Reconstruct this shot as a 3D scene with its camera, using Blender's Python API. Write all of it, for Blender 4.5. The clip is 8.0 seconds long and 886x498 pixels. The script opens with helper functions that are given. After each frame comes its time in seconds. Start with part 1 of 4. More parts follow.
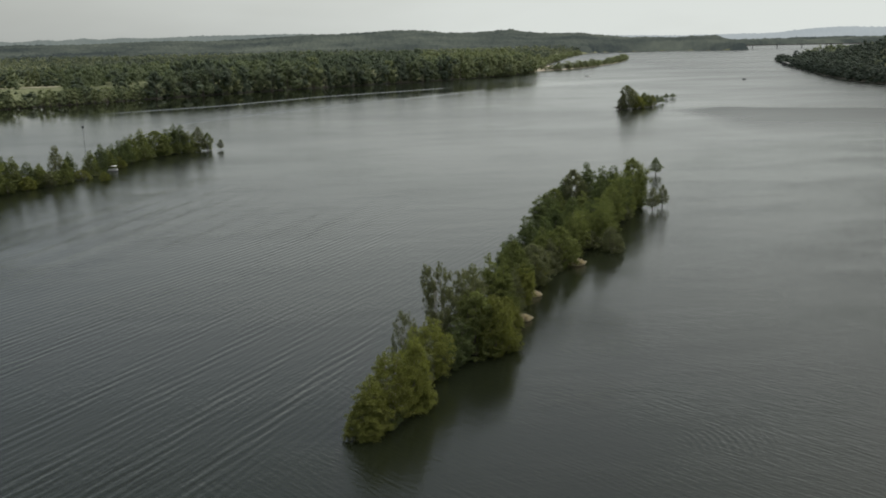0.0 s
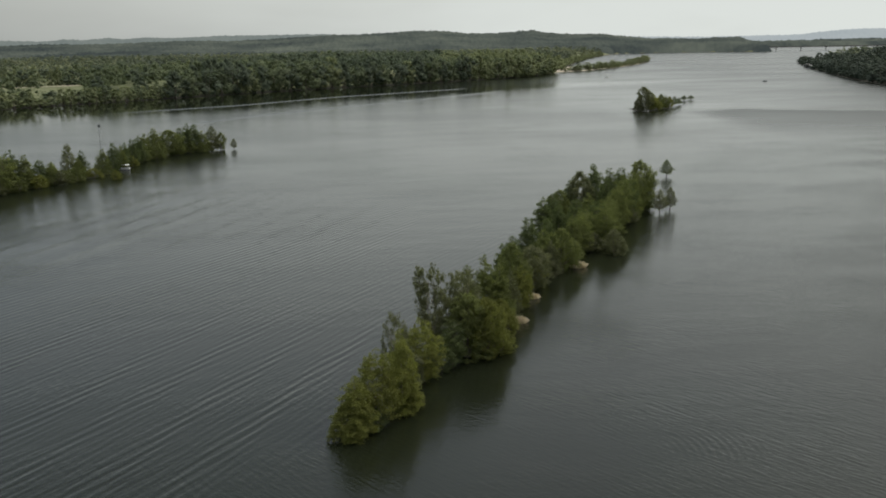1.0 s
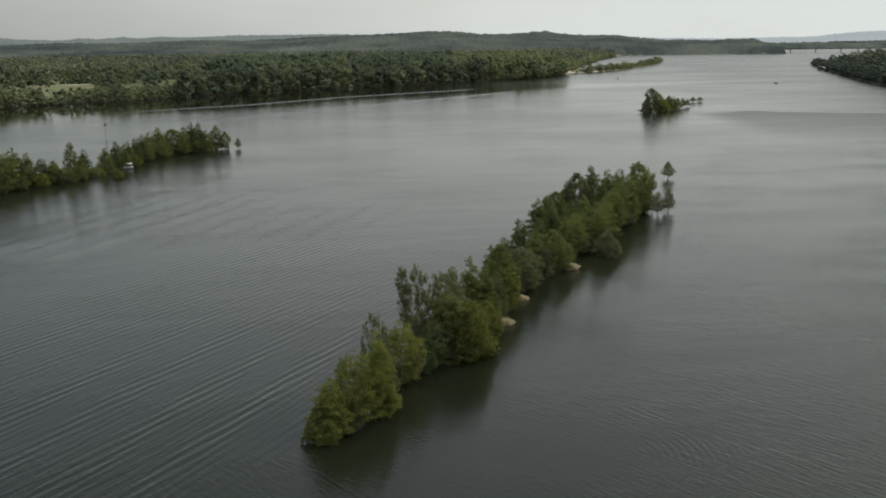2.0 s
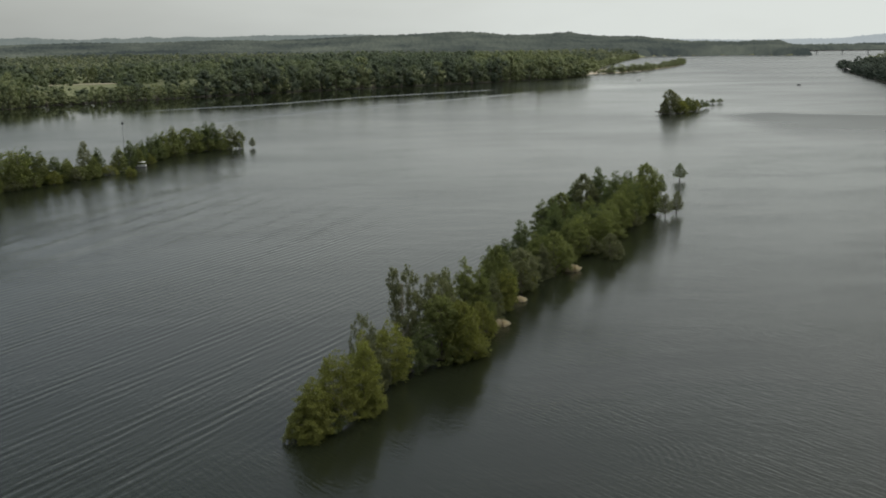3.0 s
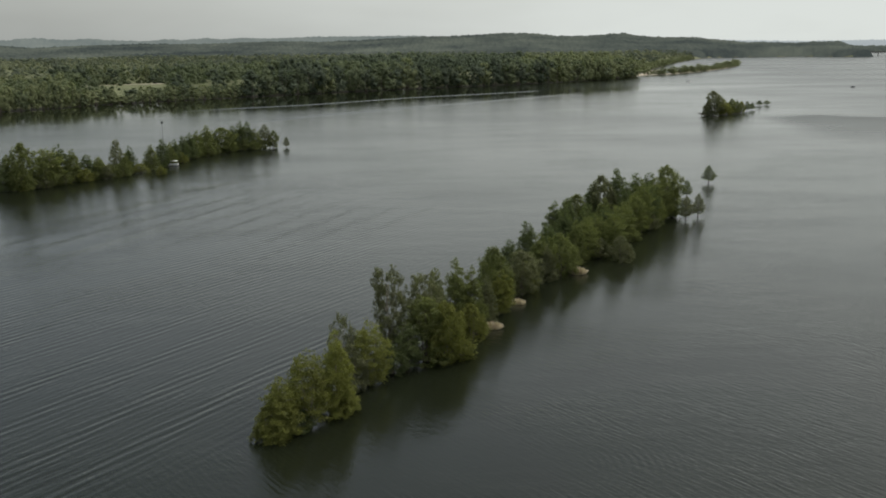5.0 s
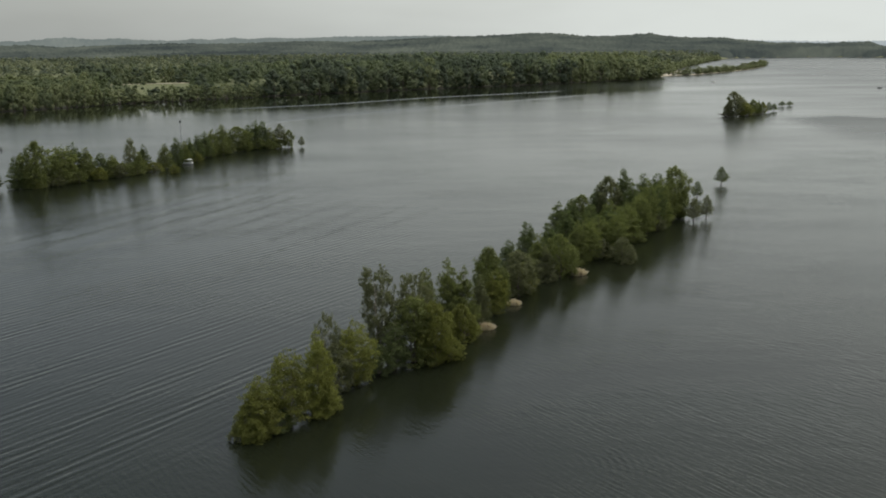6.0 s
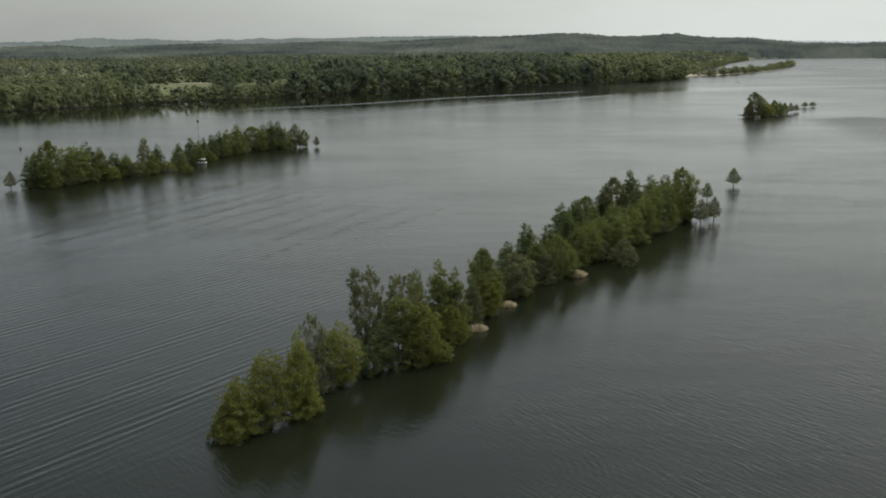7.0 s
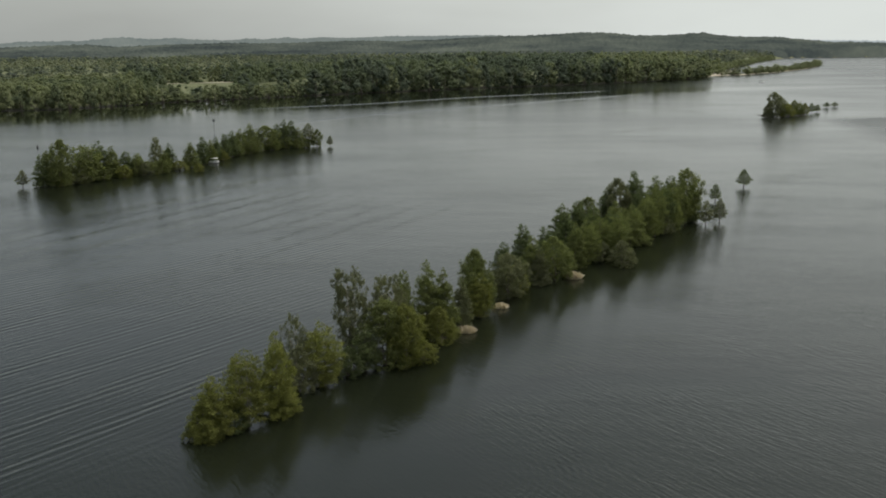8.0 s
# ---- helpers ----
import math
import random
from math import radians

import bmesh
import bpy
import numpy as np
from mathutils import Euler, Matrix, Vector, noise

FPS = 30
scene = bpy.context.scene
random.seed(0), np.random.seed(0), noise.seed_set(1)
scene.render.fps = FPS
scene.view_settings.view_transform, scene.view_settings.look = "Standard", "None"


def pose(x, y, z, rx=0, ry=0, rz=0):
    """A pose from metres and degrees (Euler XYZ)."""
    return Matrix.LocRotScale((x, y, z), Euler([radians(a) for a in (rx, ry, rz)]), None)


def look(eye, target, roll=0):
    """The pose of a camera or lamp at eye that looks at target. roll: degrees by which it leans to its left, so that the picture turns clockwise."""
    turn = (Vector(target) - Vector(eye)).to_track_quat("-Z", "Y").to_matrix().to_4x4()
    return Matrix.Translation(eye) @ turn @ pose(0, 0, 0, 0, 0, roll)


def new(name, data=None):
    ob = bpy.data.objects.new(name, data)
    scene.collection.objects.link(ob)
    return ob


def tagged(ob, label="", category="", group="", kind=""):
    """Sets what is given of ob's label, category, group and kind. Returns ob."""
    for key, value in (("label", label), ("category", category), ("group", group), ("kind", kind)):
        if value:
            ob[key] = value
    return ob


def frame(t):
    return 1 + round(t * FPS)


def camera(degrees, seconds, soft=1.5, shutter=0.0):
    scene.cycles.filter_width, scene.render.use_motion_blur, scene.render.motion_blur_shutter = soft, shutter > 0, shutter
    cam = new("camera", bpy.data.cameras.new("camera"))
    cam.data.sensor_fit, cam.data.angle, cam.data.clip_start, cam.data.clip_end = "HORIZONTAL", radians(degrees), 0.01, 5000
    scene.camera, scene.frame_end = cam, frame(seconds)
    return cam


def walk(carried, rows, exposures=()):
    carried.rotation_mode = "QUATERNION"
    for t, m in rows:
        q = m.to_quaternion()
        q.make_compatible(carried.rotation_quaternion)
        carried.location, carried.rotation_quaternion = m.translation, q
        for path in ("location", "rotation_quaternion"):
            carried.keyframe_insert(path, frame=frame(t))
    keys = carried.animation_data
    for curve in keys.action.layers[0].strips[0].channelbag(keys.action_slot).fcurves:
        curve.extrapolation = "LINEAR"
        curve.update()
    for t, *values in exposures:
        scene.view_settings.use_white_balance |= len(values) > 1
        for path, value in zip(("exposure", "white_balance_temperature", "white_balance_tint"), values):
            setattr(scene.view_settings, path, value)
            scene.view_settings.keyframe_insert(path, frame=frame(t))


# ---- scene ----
cam = camera(49.4, 8.0, 1.8)
PATH = [
    (0, (-1.85, -5.721, 37.024), (-1.845, -3.766, 36.602), -1.2),
    (0.5, (-0.229, -5.431, 36.98), (-0.244, -3.476, 36.559), -1.1),
    (1, (1.447, -5.179, 36.954), (1.409, -3.224, 36.534), -1.0),
    (1.2, (2.137, -5.038, 36.973), (2.093, -3.083, 36.553), -1.0),
    (2.3, (6.054, -4.464, 36.836), (5.979, -2.51, 36.418), -0.7),
    (2.5, (6.797, -4.302, 36.804), (6.713, -2.347, 36.386), -0.7),
    (3, (8.614, -3.902, 36.695), (8.502, -1.949, 36.278), -0.6),
    (3.5, (10.476, -3.452, 36.588), (10.334, -1.501, 36.171), -0.5),
    (4, (12.299, -3.06, 36.493), (12.131, -1.111, 36.077), -0.4),
    (4.5, (14.261, -2.622, 36.409), (14.067, -0.675, 35.995), -0.4),
    (4.7, (15.09, -2.414, 36.375), (14.885, -0.468, 35.961), -0.5),
    (5.8, (19.621, -1.213, 36.165), (19.358, 0.727, 35.753), -0.5),
    (6, (20.494, -1.008, 36.156), (20.22, 0.93, 35.743), -0.5),
    (6.5, (22.618, -0.521, 36.151), (22.317, 1.412, 35.738), -0.5),
    (7, (24.769, 0.113, 36.147), (24.442, 2.042, 35.735), -0.5),
    (7.5, (26.997, 0.823, 36.151), (26.644, 2.748, 35.739), -0.5),
    (8, (29.233, 1.469, 36.212), (28.855, 3.389, 35.799), -0.5),
]
walk(cam, [(t, look(e, g, r)) for t, e, g, r in PATH])

# ---- world, sun, exposure ----
SUN_AZ, SUN_EL = 62.0, 44.0      # degrees: to the right of north, above the horizon
world = bpy.data.worlds.new("sky")
scene.world = world
world.use_nodes = True
wn, wl = world.node_tree.nodes, world.node_tree.links
wn.clear()
sky = wn.new("ShaderNodeTexSky")
sky.sky_type = "NISHITA"
sky.sun_disc = False
sky.sun_elevation, sky.sun_rotation = radians(SUN_EL), radians(SUN_AZ)
sky.air_density, sky.dust_density, sky.ozone_density = 1.0, 4.3, 1.2
# a thin high overcast in front of the blue
veil = wn.new("ShaderNodeMix")
veil.data_type = "RGBA"
cloud = wn.new("ShaderNodeTexNoise")
cloud.inputs["Scale"].default_value, cloud.inputs["Detail"].default_value = 1.6, 5
stretch = wn.new("ShaderNodeMapping")
stretch.inputs["Scale"].default_value = (1, 1, 3.5)
where = wn.new("ShaderNodeTexCoord")
amount = wn.new("ShaderNodeMapRange")
amount.inputs[1].default_value, amount.inputs[2].default_value = 0.35, 0.7
amount.inputs[3].default_value, amount.inputs[4].default_value = 0.54, 0.80
back = wn.new("ShaderNodeBackground")
back.inputs["Strength"].default_value = 0.110
out = wn.new("ShaderNodeOutputWorld")
wl.new(where.outputs["Generated"], stretch.inputs[0])
wl.new(stretch.outputs[0], cloud.inputs["Vector"])
wl.new(cloud.outputs[0], amount.inputs[0])
height = wn.new("ShaderNodeSeparateXYZ")
thin_up = wn.new("ShaderNodeMapRange")
thin_up.inputs[1].default_value, thin_up.inputs[2].default_value = 0.05, 0.56
thin_up.inputs[3].default_value, thin_up.inputs[4].default_value = 1.2, 0.44
both = wn.new("ShaderNodeMath")
both.operation, both.use_clamp = "MULTIPLY", True
wl.new(where.outputs["Generated"], height.inputs[0])
wl.new(height.outputs[2], thin_up.inputs[0])
wl.new(amount.outputs[0], both.inputs[0])
wl.new(thin_up.outputs[0], both.inputs[1])
side = wn.new("ShaderNodeMapRange")           # the veil thins away from the sun
side.inputs[1].default_value, side.inputs[2].default_value = 0.0, 0.9
side.inputs[3].default_value, side.inputs[4].default_value = 0.74, 1.48
veiled = wn.new("ShaderNodeMath")
veiled.operation, veiled.use_clamp = "MULTIPLY", True
wl.new(both.outputs[0], veiled.inputs[0])
wl.new(side.outputs[0], veiled.inputs[1])
wl.new(veiled.outputs[0], veil.inputs[0])
toward = wn.new("ShaderNodeVectorMath")       # thin cloud scatters more light round the sun
toward.operation = "DOT_PRODUCT"
toward.inputs[1].default_value = (math.sin(radians(SUN_AZ)), math.cos(radians(SUN_AZ)), 0.3)
halo = wn.new("ShaderNodeMapRange")
halo.inputs[1].default_value, halo.inputs[2].default_value = 0.0, 0.95
halo.inputs[3].default_value, halo.inputs[4].default_value = 0.99, 1.15
lit = wn.new("ShaderNodeVectorMath")
lit.operation = "SCALE"
lit.inputs[0].default_value = (5.8, 6.1, 5.85)
wl.new(where.outputs["Generated"], toward.inputs[0])
wl.new(toward.outputs["Value"], halo.inputs[0])
wl.new(toward.outputs["Value"], side.inputs[0])
wl.new(halo.outputs[0], lit.inputs["Scale"])
wl.new(lit.outputs[0], veil.inputs[7])
wl.new(sky.outputs[0], veil.inputs[6])
overhead = wn.new("ShaderNodeMapRange")       # the overcast is brightest overhead
overhead.interpolation_type = "SMOOTHSTEP"
overhead.inputs[1].default_value, overhead.inputs[2].default_value = 0.56, 0.92
overhead.inputs[4].default_value = 0.85
zenith = wn.new("ShaderNodeMix")
zenith.data_type = "RGBA"
zenith.inputs[7].default_value = (21.0, 21.0, 20.0, 1)
wl.new(height.outputs[2], overhead.inputs[0])
wl.new(overhead.outputs[0], zenith.inputs[0])
wl.new(veil.outputs[2], zenith.inputs[6])
wl.new(zenith.outputs[2], back.inputs["Color"])
wl.new(back.outputs[0], out.inputs[0])

sun = new("sun", bpy.data.lights.new("sun", "SUN"))
sun.data.energy, sun.data.angle, sun.data.color = 0.8, radians(22), (1.0, 0.95, 0.87)
to_sun = Vector((math.sin(radians(SUN_AZ)) * math.cos(radians(SUN_EL)), math.cos(radians(SUN_AZ)) * math.cos(radians(SUN_EL)), math.sin(radians(SUN_EL))))
sun.matrix_world = look(to_sun * 200, (0, 0, 0))


# ---- materials ----
def material(name):
    m = bpy.data.materials.new(name)
    m.use_nodes = True
    t = m.node_tree
    return m, t.nodes, t.links, t.nodes["Principled BSDF"]


def node(nodes, kind, **values):
    n = nodes.new(kind)
    for k, v in values.items():
        n.inputs[k.replace("_", " ")].default_value = v
    return n


def ramp(nodes, stops):
    n = nodes.new("ShaderNodeValToRGB")
    e = n.color_ramp.elements
    while len(e) < len(stops):
        e.new(0.5)
    for i, (p, c) in enumerate(stops):
        e[i].position, e[i].color = p, (*c, 1)
    return n


def math_node(nodes, links, op, a, b=None, c=None):
    n = nodes.new("ShaderNodeMath")
    n.operation = op
    for i, v in enumerate((a, b, c)):
        if v is None:
            continue
        if isinstance(v, (int, float)):
            n.inputs[i].default_value = v
        else:
            links.new(v, n.inputs[i])
    return n.outputs[0]


def foliage(name, dark, mid, light, glow=0.35, patch=0.35, spread=0.22):
    """Leaves: colour varies from leaf to leaf, by clump and from tree to tree; light passes through them."""
    m, n, l, p = material(name)
    geo = n.new("ShaderNodeNewGeometry")
    info = n.new("ShaderNodeObjectInfo")
    clump = node(n, "ShaderNodeTexNoise", Scale=patch, Detail=3.0)
    l.new(geo.outputs["Position"], clump.inputs["Vector"])
    a = math_node(n, l, "MULTIPLY", geo.outputs["Random Per Island"], spread)
    b = math_node(n, l, "MULTIPLY_ADD", info.outputs["Random"], 0.30, a)
    c = math_node(n, l, "MULTIPLY_ADD", clump.outputs[0], 0.6, b)
    f = math_node(n, l, "SUBTRACT", c, spread / 2)
    r = ramp(n, [(0.0, dark), (0.5, mid), (1.0, light)])
    l.new(f, r.inputs[0])
    l.new(r.outputs[0], p.inputs["Base Color"])
    p.inputs["Roughness"].default_value = 0.62
    p.inputs["Specular IOR Level"].default_value = 0.12
    thin = n.new("ShaderNodeBsdfTranslucent")
    bright = n.new("ShaderNodeMix")
    bright.data_type, bright.blend_type = "RGBA", "MULTIPLY"
    bright.inputs[0].default_value = 1.0
    bright.inputs[7].default_value = (1.15, 1.25, 0.8, 1)
    l.new(r.outputs[0], bright.inputs[6])
    l.new(bright.outputs[2], thin.inputs["Color"])
    mix = n.new("ShaderNodeMixShader")
    mix.inputs[0].default_value = glow
    l.new(p.outputs[0], mix.inputs[1])
    l.new(thin.outputs[0], mix.inputs[2])
    l.new(mix.outputs[0], n["Material Output"].inputs["Surface"])
    return m


LEAF = {
    "yellow": foliage("leaf_yellow_green", (0.108, 0.113, 0.035), (0.170, 0.177, 0.053), (0.224, 0.232, 0.072), 0.55, 0.35, 0.14),
    "green": foliage("leaf_green", (0.090, 0.101, 0.040), (0.138, 0.154, 0.059), (0.188, 0.205, 0.077), 0.55, 0.35, 0.14),
    "deep": foliage("leaf_deep_green", (0.062, 0.078, 0.036), (0.102, 0.123, 0.054), (0.146, 0.168, 0.072), 0.52, 0.35, 0.14),
    "grey": foliage("leaf_grey_green", (0.090, 0.096, 0.055), (0.136, 0.142, 0.080), (0.186, 0.192, 0.106), 0.52, 0.35, 0.14),
    "wood": foliage("leaf_woodland", (0.092, 0.112, 0.064), (0.126, 0.149, 0.083), (0.160, 0.184, 0.102), 0.36, 0.04, 0.05),
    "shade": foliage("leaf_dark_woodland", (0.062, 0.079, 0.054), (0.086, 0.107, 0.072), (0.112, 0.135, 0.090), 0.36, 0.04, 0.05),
    "willow": foliage("leaf_willow", (0.132, 0.151, 0.078), (0.172, 0.193, 0.098), (0.210, 0.230, 0.118), 0.36, 0.04, 0.05),
    # greyer copies of the three woodland greens, distance haze put into the colour
    "hazed_wood": foliage("leaf_hazed_woodland", (0.100, 0.116, 0.082), (0.130, 0.148, 0.103), (0.160, 0.178, 0.122), 0.36, 0.02, 0.04),
    "hazed_shade": foliage("leaf_hazed_dark_woodland", (0.062, 0.075, 0.062), (0.084, 0.099, 0.080), (0.108, 0.123, 0.098), 0.36, 0.02, 0.04),
    "hazed_willow": foliage("leaf_hazed_pale_woodland", (0.148, 0.164, 0.106), (0.184, 0.200, 0.128), (0.220, 0.236, 0.150), 0.36, 0.02, 0.04),
    "headland": foliage("leaf_headland", (0.040, 0.053, 0.040), (0.058, 0.074, 0.056), (0.080, 0.096, 0.070), 0.25, 0.05, 0.05),
    "reed": foliage("dry_reed", (0.420, 0.350, 0.270), (0.580, 0.500, 0.410), (0.700, 0.620, 0.520), 0.3, 1.5),
}


def bark_material(name, dark, light):
    m, n, l, p = material(name)
    geo = n.new("ShaderNodeNewGeometry")
    grain = node(n, "ShaderNodeTexNoise", Scale=3.0, Detail=6.0)
    l.new(geo.outputs["Position"], grain.inputs["Vector"])
    r = ramp(n, [(0.3, dark), (0.7, light)])
    l.new(grain.outputs[0], r.inputs[0])
    l.new(r.outputs[0], p.inputs["Base Color"])
    bump = node(n, "ShaderNodeBump", Strength=0.6, Distance=0.05)
    l.new(grain.outputs[0], bump.inputs["Height"])
    l.new(bump.outputs[0], p.inputs["Normal"])
    p.inputs["Roughness"].default_value = 0.9
    return m


BARK = bark_material("bark", (0.06, 0.048, 0.036), (0.19, 0.165, 0.135))
PALE_BARK = bark_material("pale_bark", (0.16, 0.135, 0.10), (0.40, 0.36, 0.29))


def plain(name, colour, rough=0.6, vary=0.25, scale=1.0, metal=0.0):
    m, n, l, p = material(name)
    geo = n.new("ShaderNodeNewGeometry")
    tex = node(n, "ShaderNodeTexNoise", Scale=scale, Detail=5.0)
    l.new(geo.outputs["Position"], tex.inputs["Vector"])
    r = ramp(n, [(0.25, tuple(c * (1 - vary) for c in colour)), (0.75, tuple(min(1, c * (1 + vary)) for c in colour))])
    l.new(tex.outputs[0], r.inputs[0])
    l.new(r.outputs[0], p.inputs["Base Color"])
    p.inputs["Roughness"].default_value, p.inputs["Metallic"].default_value = rough, metal
    return m


MUD = plain("wet_mud", (0.030, 0.024, 0.016), 0.8, 0.4, 0.8)
SAND = plain("river_sand", (0.36, 0.31, 0.23), 0.9, 0.3, 0.3)
WHITE = plain("white_gelcoat", (0.72, 0.72, 0.70), 0.35, 0.08, 2.0)
DARK = plain("dark_paint", (0.03, 0.032, 0.035), 0.5, 0.3, 2.0)
STEEL = plain("weathered_steel", (0.25, 0.25, 0.25), 0.55, 0.3, 2.0, 0.6)
DARK_STEEL = plain("dark_weathered_steel", (0.075, 0.062, 0.055), 0.7, 0.3, 0.5)
CONCRETE = plain("grey_concrete", (0.42, 0.41, 0.39), 0.85, 0.2, 0.2)
CANVAS = plain("pale_canvas", (0.60, 0.60, 0.57), 0.8, 0.1, 2.0)


def land_material():
    """Grassland and woodland floor with pale mown patches."""
    m, n, l, p = material("grassland")
    geo = n.new("ShaderNodeNewGeometry")
    big = node(n, "ShaderNodeTexNoise", Scale=0.006, Detail=4.0)
    small = node(n, "ShaderNodeTexNoise", Scale=0.25, Detail=6.0)
    for t in (big, small):
        l.new(geo.outputs["Position"], t.inputs["Vector"])
    f = math_node(n, l, "MULTIPLY_ADD", small.outputs[0], 0.4, math_node(n, l, "MULTIPLY", big.outputs[0], 0.7))
    r = ramp(n, [(0.3, (0.050, 0.062, 0.020)), (0.55, (0.105, 0.116, 0.044)), (0.8, (0.16, 0.158, 0.076))])
    l.new(f, r.inputs[0])
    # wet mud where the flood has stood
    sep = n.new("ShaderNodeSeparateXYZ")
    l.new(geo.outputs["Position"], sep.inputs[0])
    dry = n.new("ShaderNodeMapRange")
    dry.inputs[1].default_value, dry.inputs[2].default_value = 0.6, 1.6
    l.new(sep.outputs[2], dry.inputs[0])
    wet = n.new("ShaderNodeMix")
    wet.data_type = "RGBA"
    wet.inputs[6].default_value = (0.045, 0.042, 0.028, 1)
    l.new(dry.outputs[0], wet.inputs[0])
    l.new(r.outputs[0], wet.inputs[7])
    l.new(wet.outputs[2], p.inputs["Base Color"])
    p.inputs["Roughness"].default_value = 0.95
    bump = node(n, "ShaderNodeBump", Strength=0.5, Distance=0.4)
    l.new(small.outputs[0], bump.inputs["Height"])
    l.new(bump.outputs[0], p.inputs["Normal"])
    return m


def distance_material(name, dark, light, haze_glow, strength):
    """A plain backdrop of wooded hills kilometres away; bluish emission stands in for haze."""
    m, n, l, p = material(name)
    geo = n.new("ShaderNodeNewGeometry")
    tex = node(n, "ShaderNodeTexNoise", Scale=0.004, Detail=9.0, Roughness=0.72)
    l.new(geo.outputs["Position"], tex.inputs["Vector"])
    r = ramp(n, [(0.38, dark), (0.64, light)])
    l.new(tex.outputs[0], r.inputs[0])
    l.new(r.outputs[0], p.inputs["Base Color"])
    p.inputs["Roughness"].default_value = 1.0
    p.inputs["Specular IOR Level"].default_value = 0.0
    p.inputs["Emission Color"].default_value = (*haze_glow, 1)
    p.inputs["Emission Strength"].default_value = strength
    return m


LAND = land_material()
# haze is painted as emission: the farther the ridge, the stronger its glow
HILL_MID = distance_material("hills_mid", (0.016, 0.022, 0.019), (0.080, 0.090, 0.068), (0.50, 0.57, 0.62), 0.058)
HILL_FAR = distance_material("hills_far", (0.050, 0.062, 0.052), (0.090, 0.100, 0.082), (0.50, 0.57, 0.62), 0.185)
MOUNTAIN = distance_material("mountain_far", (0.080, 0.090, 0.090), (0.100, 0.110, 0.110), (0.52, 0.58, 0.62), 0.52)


def water_material():
    m, n, l, p = material("river_water")
    p.inputs["Base Color"].default_value = (0.0092, 0.0114, 0.0064, 1)
    p.inputs["IOR"].default_value = 1.33
    p.inputs["Roughness"].default_value = 0.06
    geo = n.new("ShaderNodeNewGeometry")
    sep = n.new("ShaderNodeSeparateXYZ")
    l.new(geo.outputs["Position"], sep.inputs[0])

    def mapped(turn, sx, sy):
        g = n.new("ShaderNodeMapping")
        g.inputs["Rotation"].default_value = (0, 0, radians(-turn))
        l.new(geo.outputs["Position"], g.inputs[0])
        k = n.new("ShaderNodeMapping")
        k.inputs["Scale"].default_value = (sx, sy, 1)
        l.new(g.outputs[0], k.inputs[0])
        return k.outputs[0]

    def noise_at(vec, scale, detail, rough=0.5):
        t = node(n, "ShaderNodeTexNoise", Scale=scale, Detail=detail, Roughness=rough)
        l.new(vec, t.inputs["Vector"])
        return t.outputs[0]

    # swell on the island's west side: wave trains whose crests lie near 65 degrees
    bend = noise_at(mapped(0, 0.02, 0.02), 1.0, 2.0)
    sway = math_node(n, l, "MULTIPLY", bend, 9.0)
    trains = None
    for crest, length, high in ((64, 1.42, 1.0), (66, 1.2, 0.8), (62, 1.75, 0.7), (70, 0.95, 0.4), (57, 0.72, 0.25)):
        k_ = 2 * math.pi / length
        cx, cy = math.sin(radians(crest)) * k_, -math.cos(radians(crest)) * k_
        ph = math_node(n, l, "MULTIPLY_ADD", sep.outputs[0], cx, math_node(n, l, "MULTIPLY_ADD", sep.outputs[1], cy, sway))
        one = math_node(n, l, "SINE", ph)
        trains = math_node(n, l, "MULTIPLY", one, high) if trains is None else math_node(n, l, "MULTIPLY_ADD", one, high, trains)
    # distance from the line of the island, positive to the west
    side = math_node(n, l, "ADD", math_node(n, l, "MULTIPLY", sep.outputs[0], -0.92), math_node(n, l, "MULTIPLY_ADD", sep.outputs[1], 0.39, -39.0))
    on_west = n.new("ShaderNodeMapRange")
    on_west.interpolation_type = "SMOOTHSTEP"
    on_west.inputs[1].default_value, on_west.inputs[2].default_value = 0.0, 14.0
    l.new(side, on_west.inputs[0])
    fade = n.new("ShaderNodeMapRange")
    fade.interpolation_type = "SMOOTHSTEP"
    fade.inputs[1].default_value, fade.inputs[2].default_value = 150.0, 320.0
    fade.inputs[3].default_value, fade.inputs[4].default_value = 1.0, 0.0
    l.new(sep.outputs[1], fade.inputs[0])
    patch = noise_at(mapped(65, 0.007, 0.022), 1.0, 3.0)
    patchy = n.new("ShaderNodeMapRange")
    patchy.inputs[1].default_value, patchy.inputs[2].default_value = 0.3, 0.65
    l.new(patch, patchy.inputs[0])
    swell = math_node(n, l, "MULTIPLY", math_node(n, l, "MULTIPLY", trains, on_west.outputs[0]), math_node(n, l, "MULTIPLY", fade.outputs[0], patchy.outputs[0]))
    # small cat's-paws on the east side
    paws = noise_at(mapped(-50, 0.28, 1.9), 1.0, 3.0)
    paw_patch = noise_at(mapped(10, 0.03, 0.05), 1.0, 3.0)
    paws_on = n.new("ShaderNodeMapRange")
    paws_on.inputs[1].default_value, paws_on.inputs[2].default_value = 0.42, 0.65
    l.new(paw_patch, paws_on.inputs[0])
    east = math_node(n, l, "MULTIPLY", paws, paws_on.outputs[0])
    fine = noise_at(mapped(20, 0.7, 1.4), 1.6, 3.0)
    broad = noise_at(mapped(12, 0.007, 0.012), 1.0, 3.0)
    # sheltered water along the wooded west bank
    off_bank = math_node(n, l, "MULTIPLY_ADD", sep.outputs[0], 0.70, math_node(n, l, "MULTIPLY_ADD", sep.outputs[1], -0.714, 656.0))
    wind = n.new("ShaderNodeMapRange")
    wind.interpolation_type = "SMOOTHSTEP"
    wind.inputs[1].default_value, wind.inputs[2].default_value = 112.0, 235.0
    wind.inputs[3].default_value = 0.16
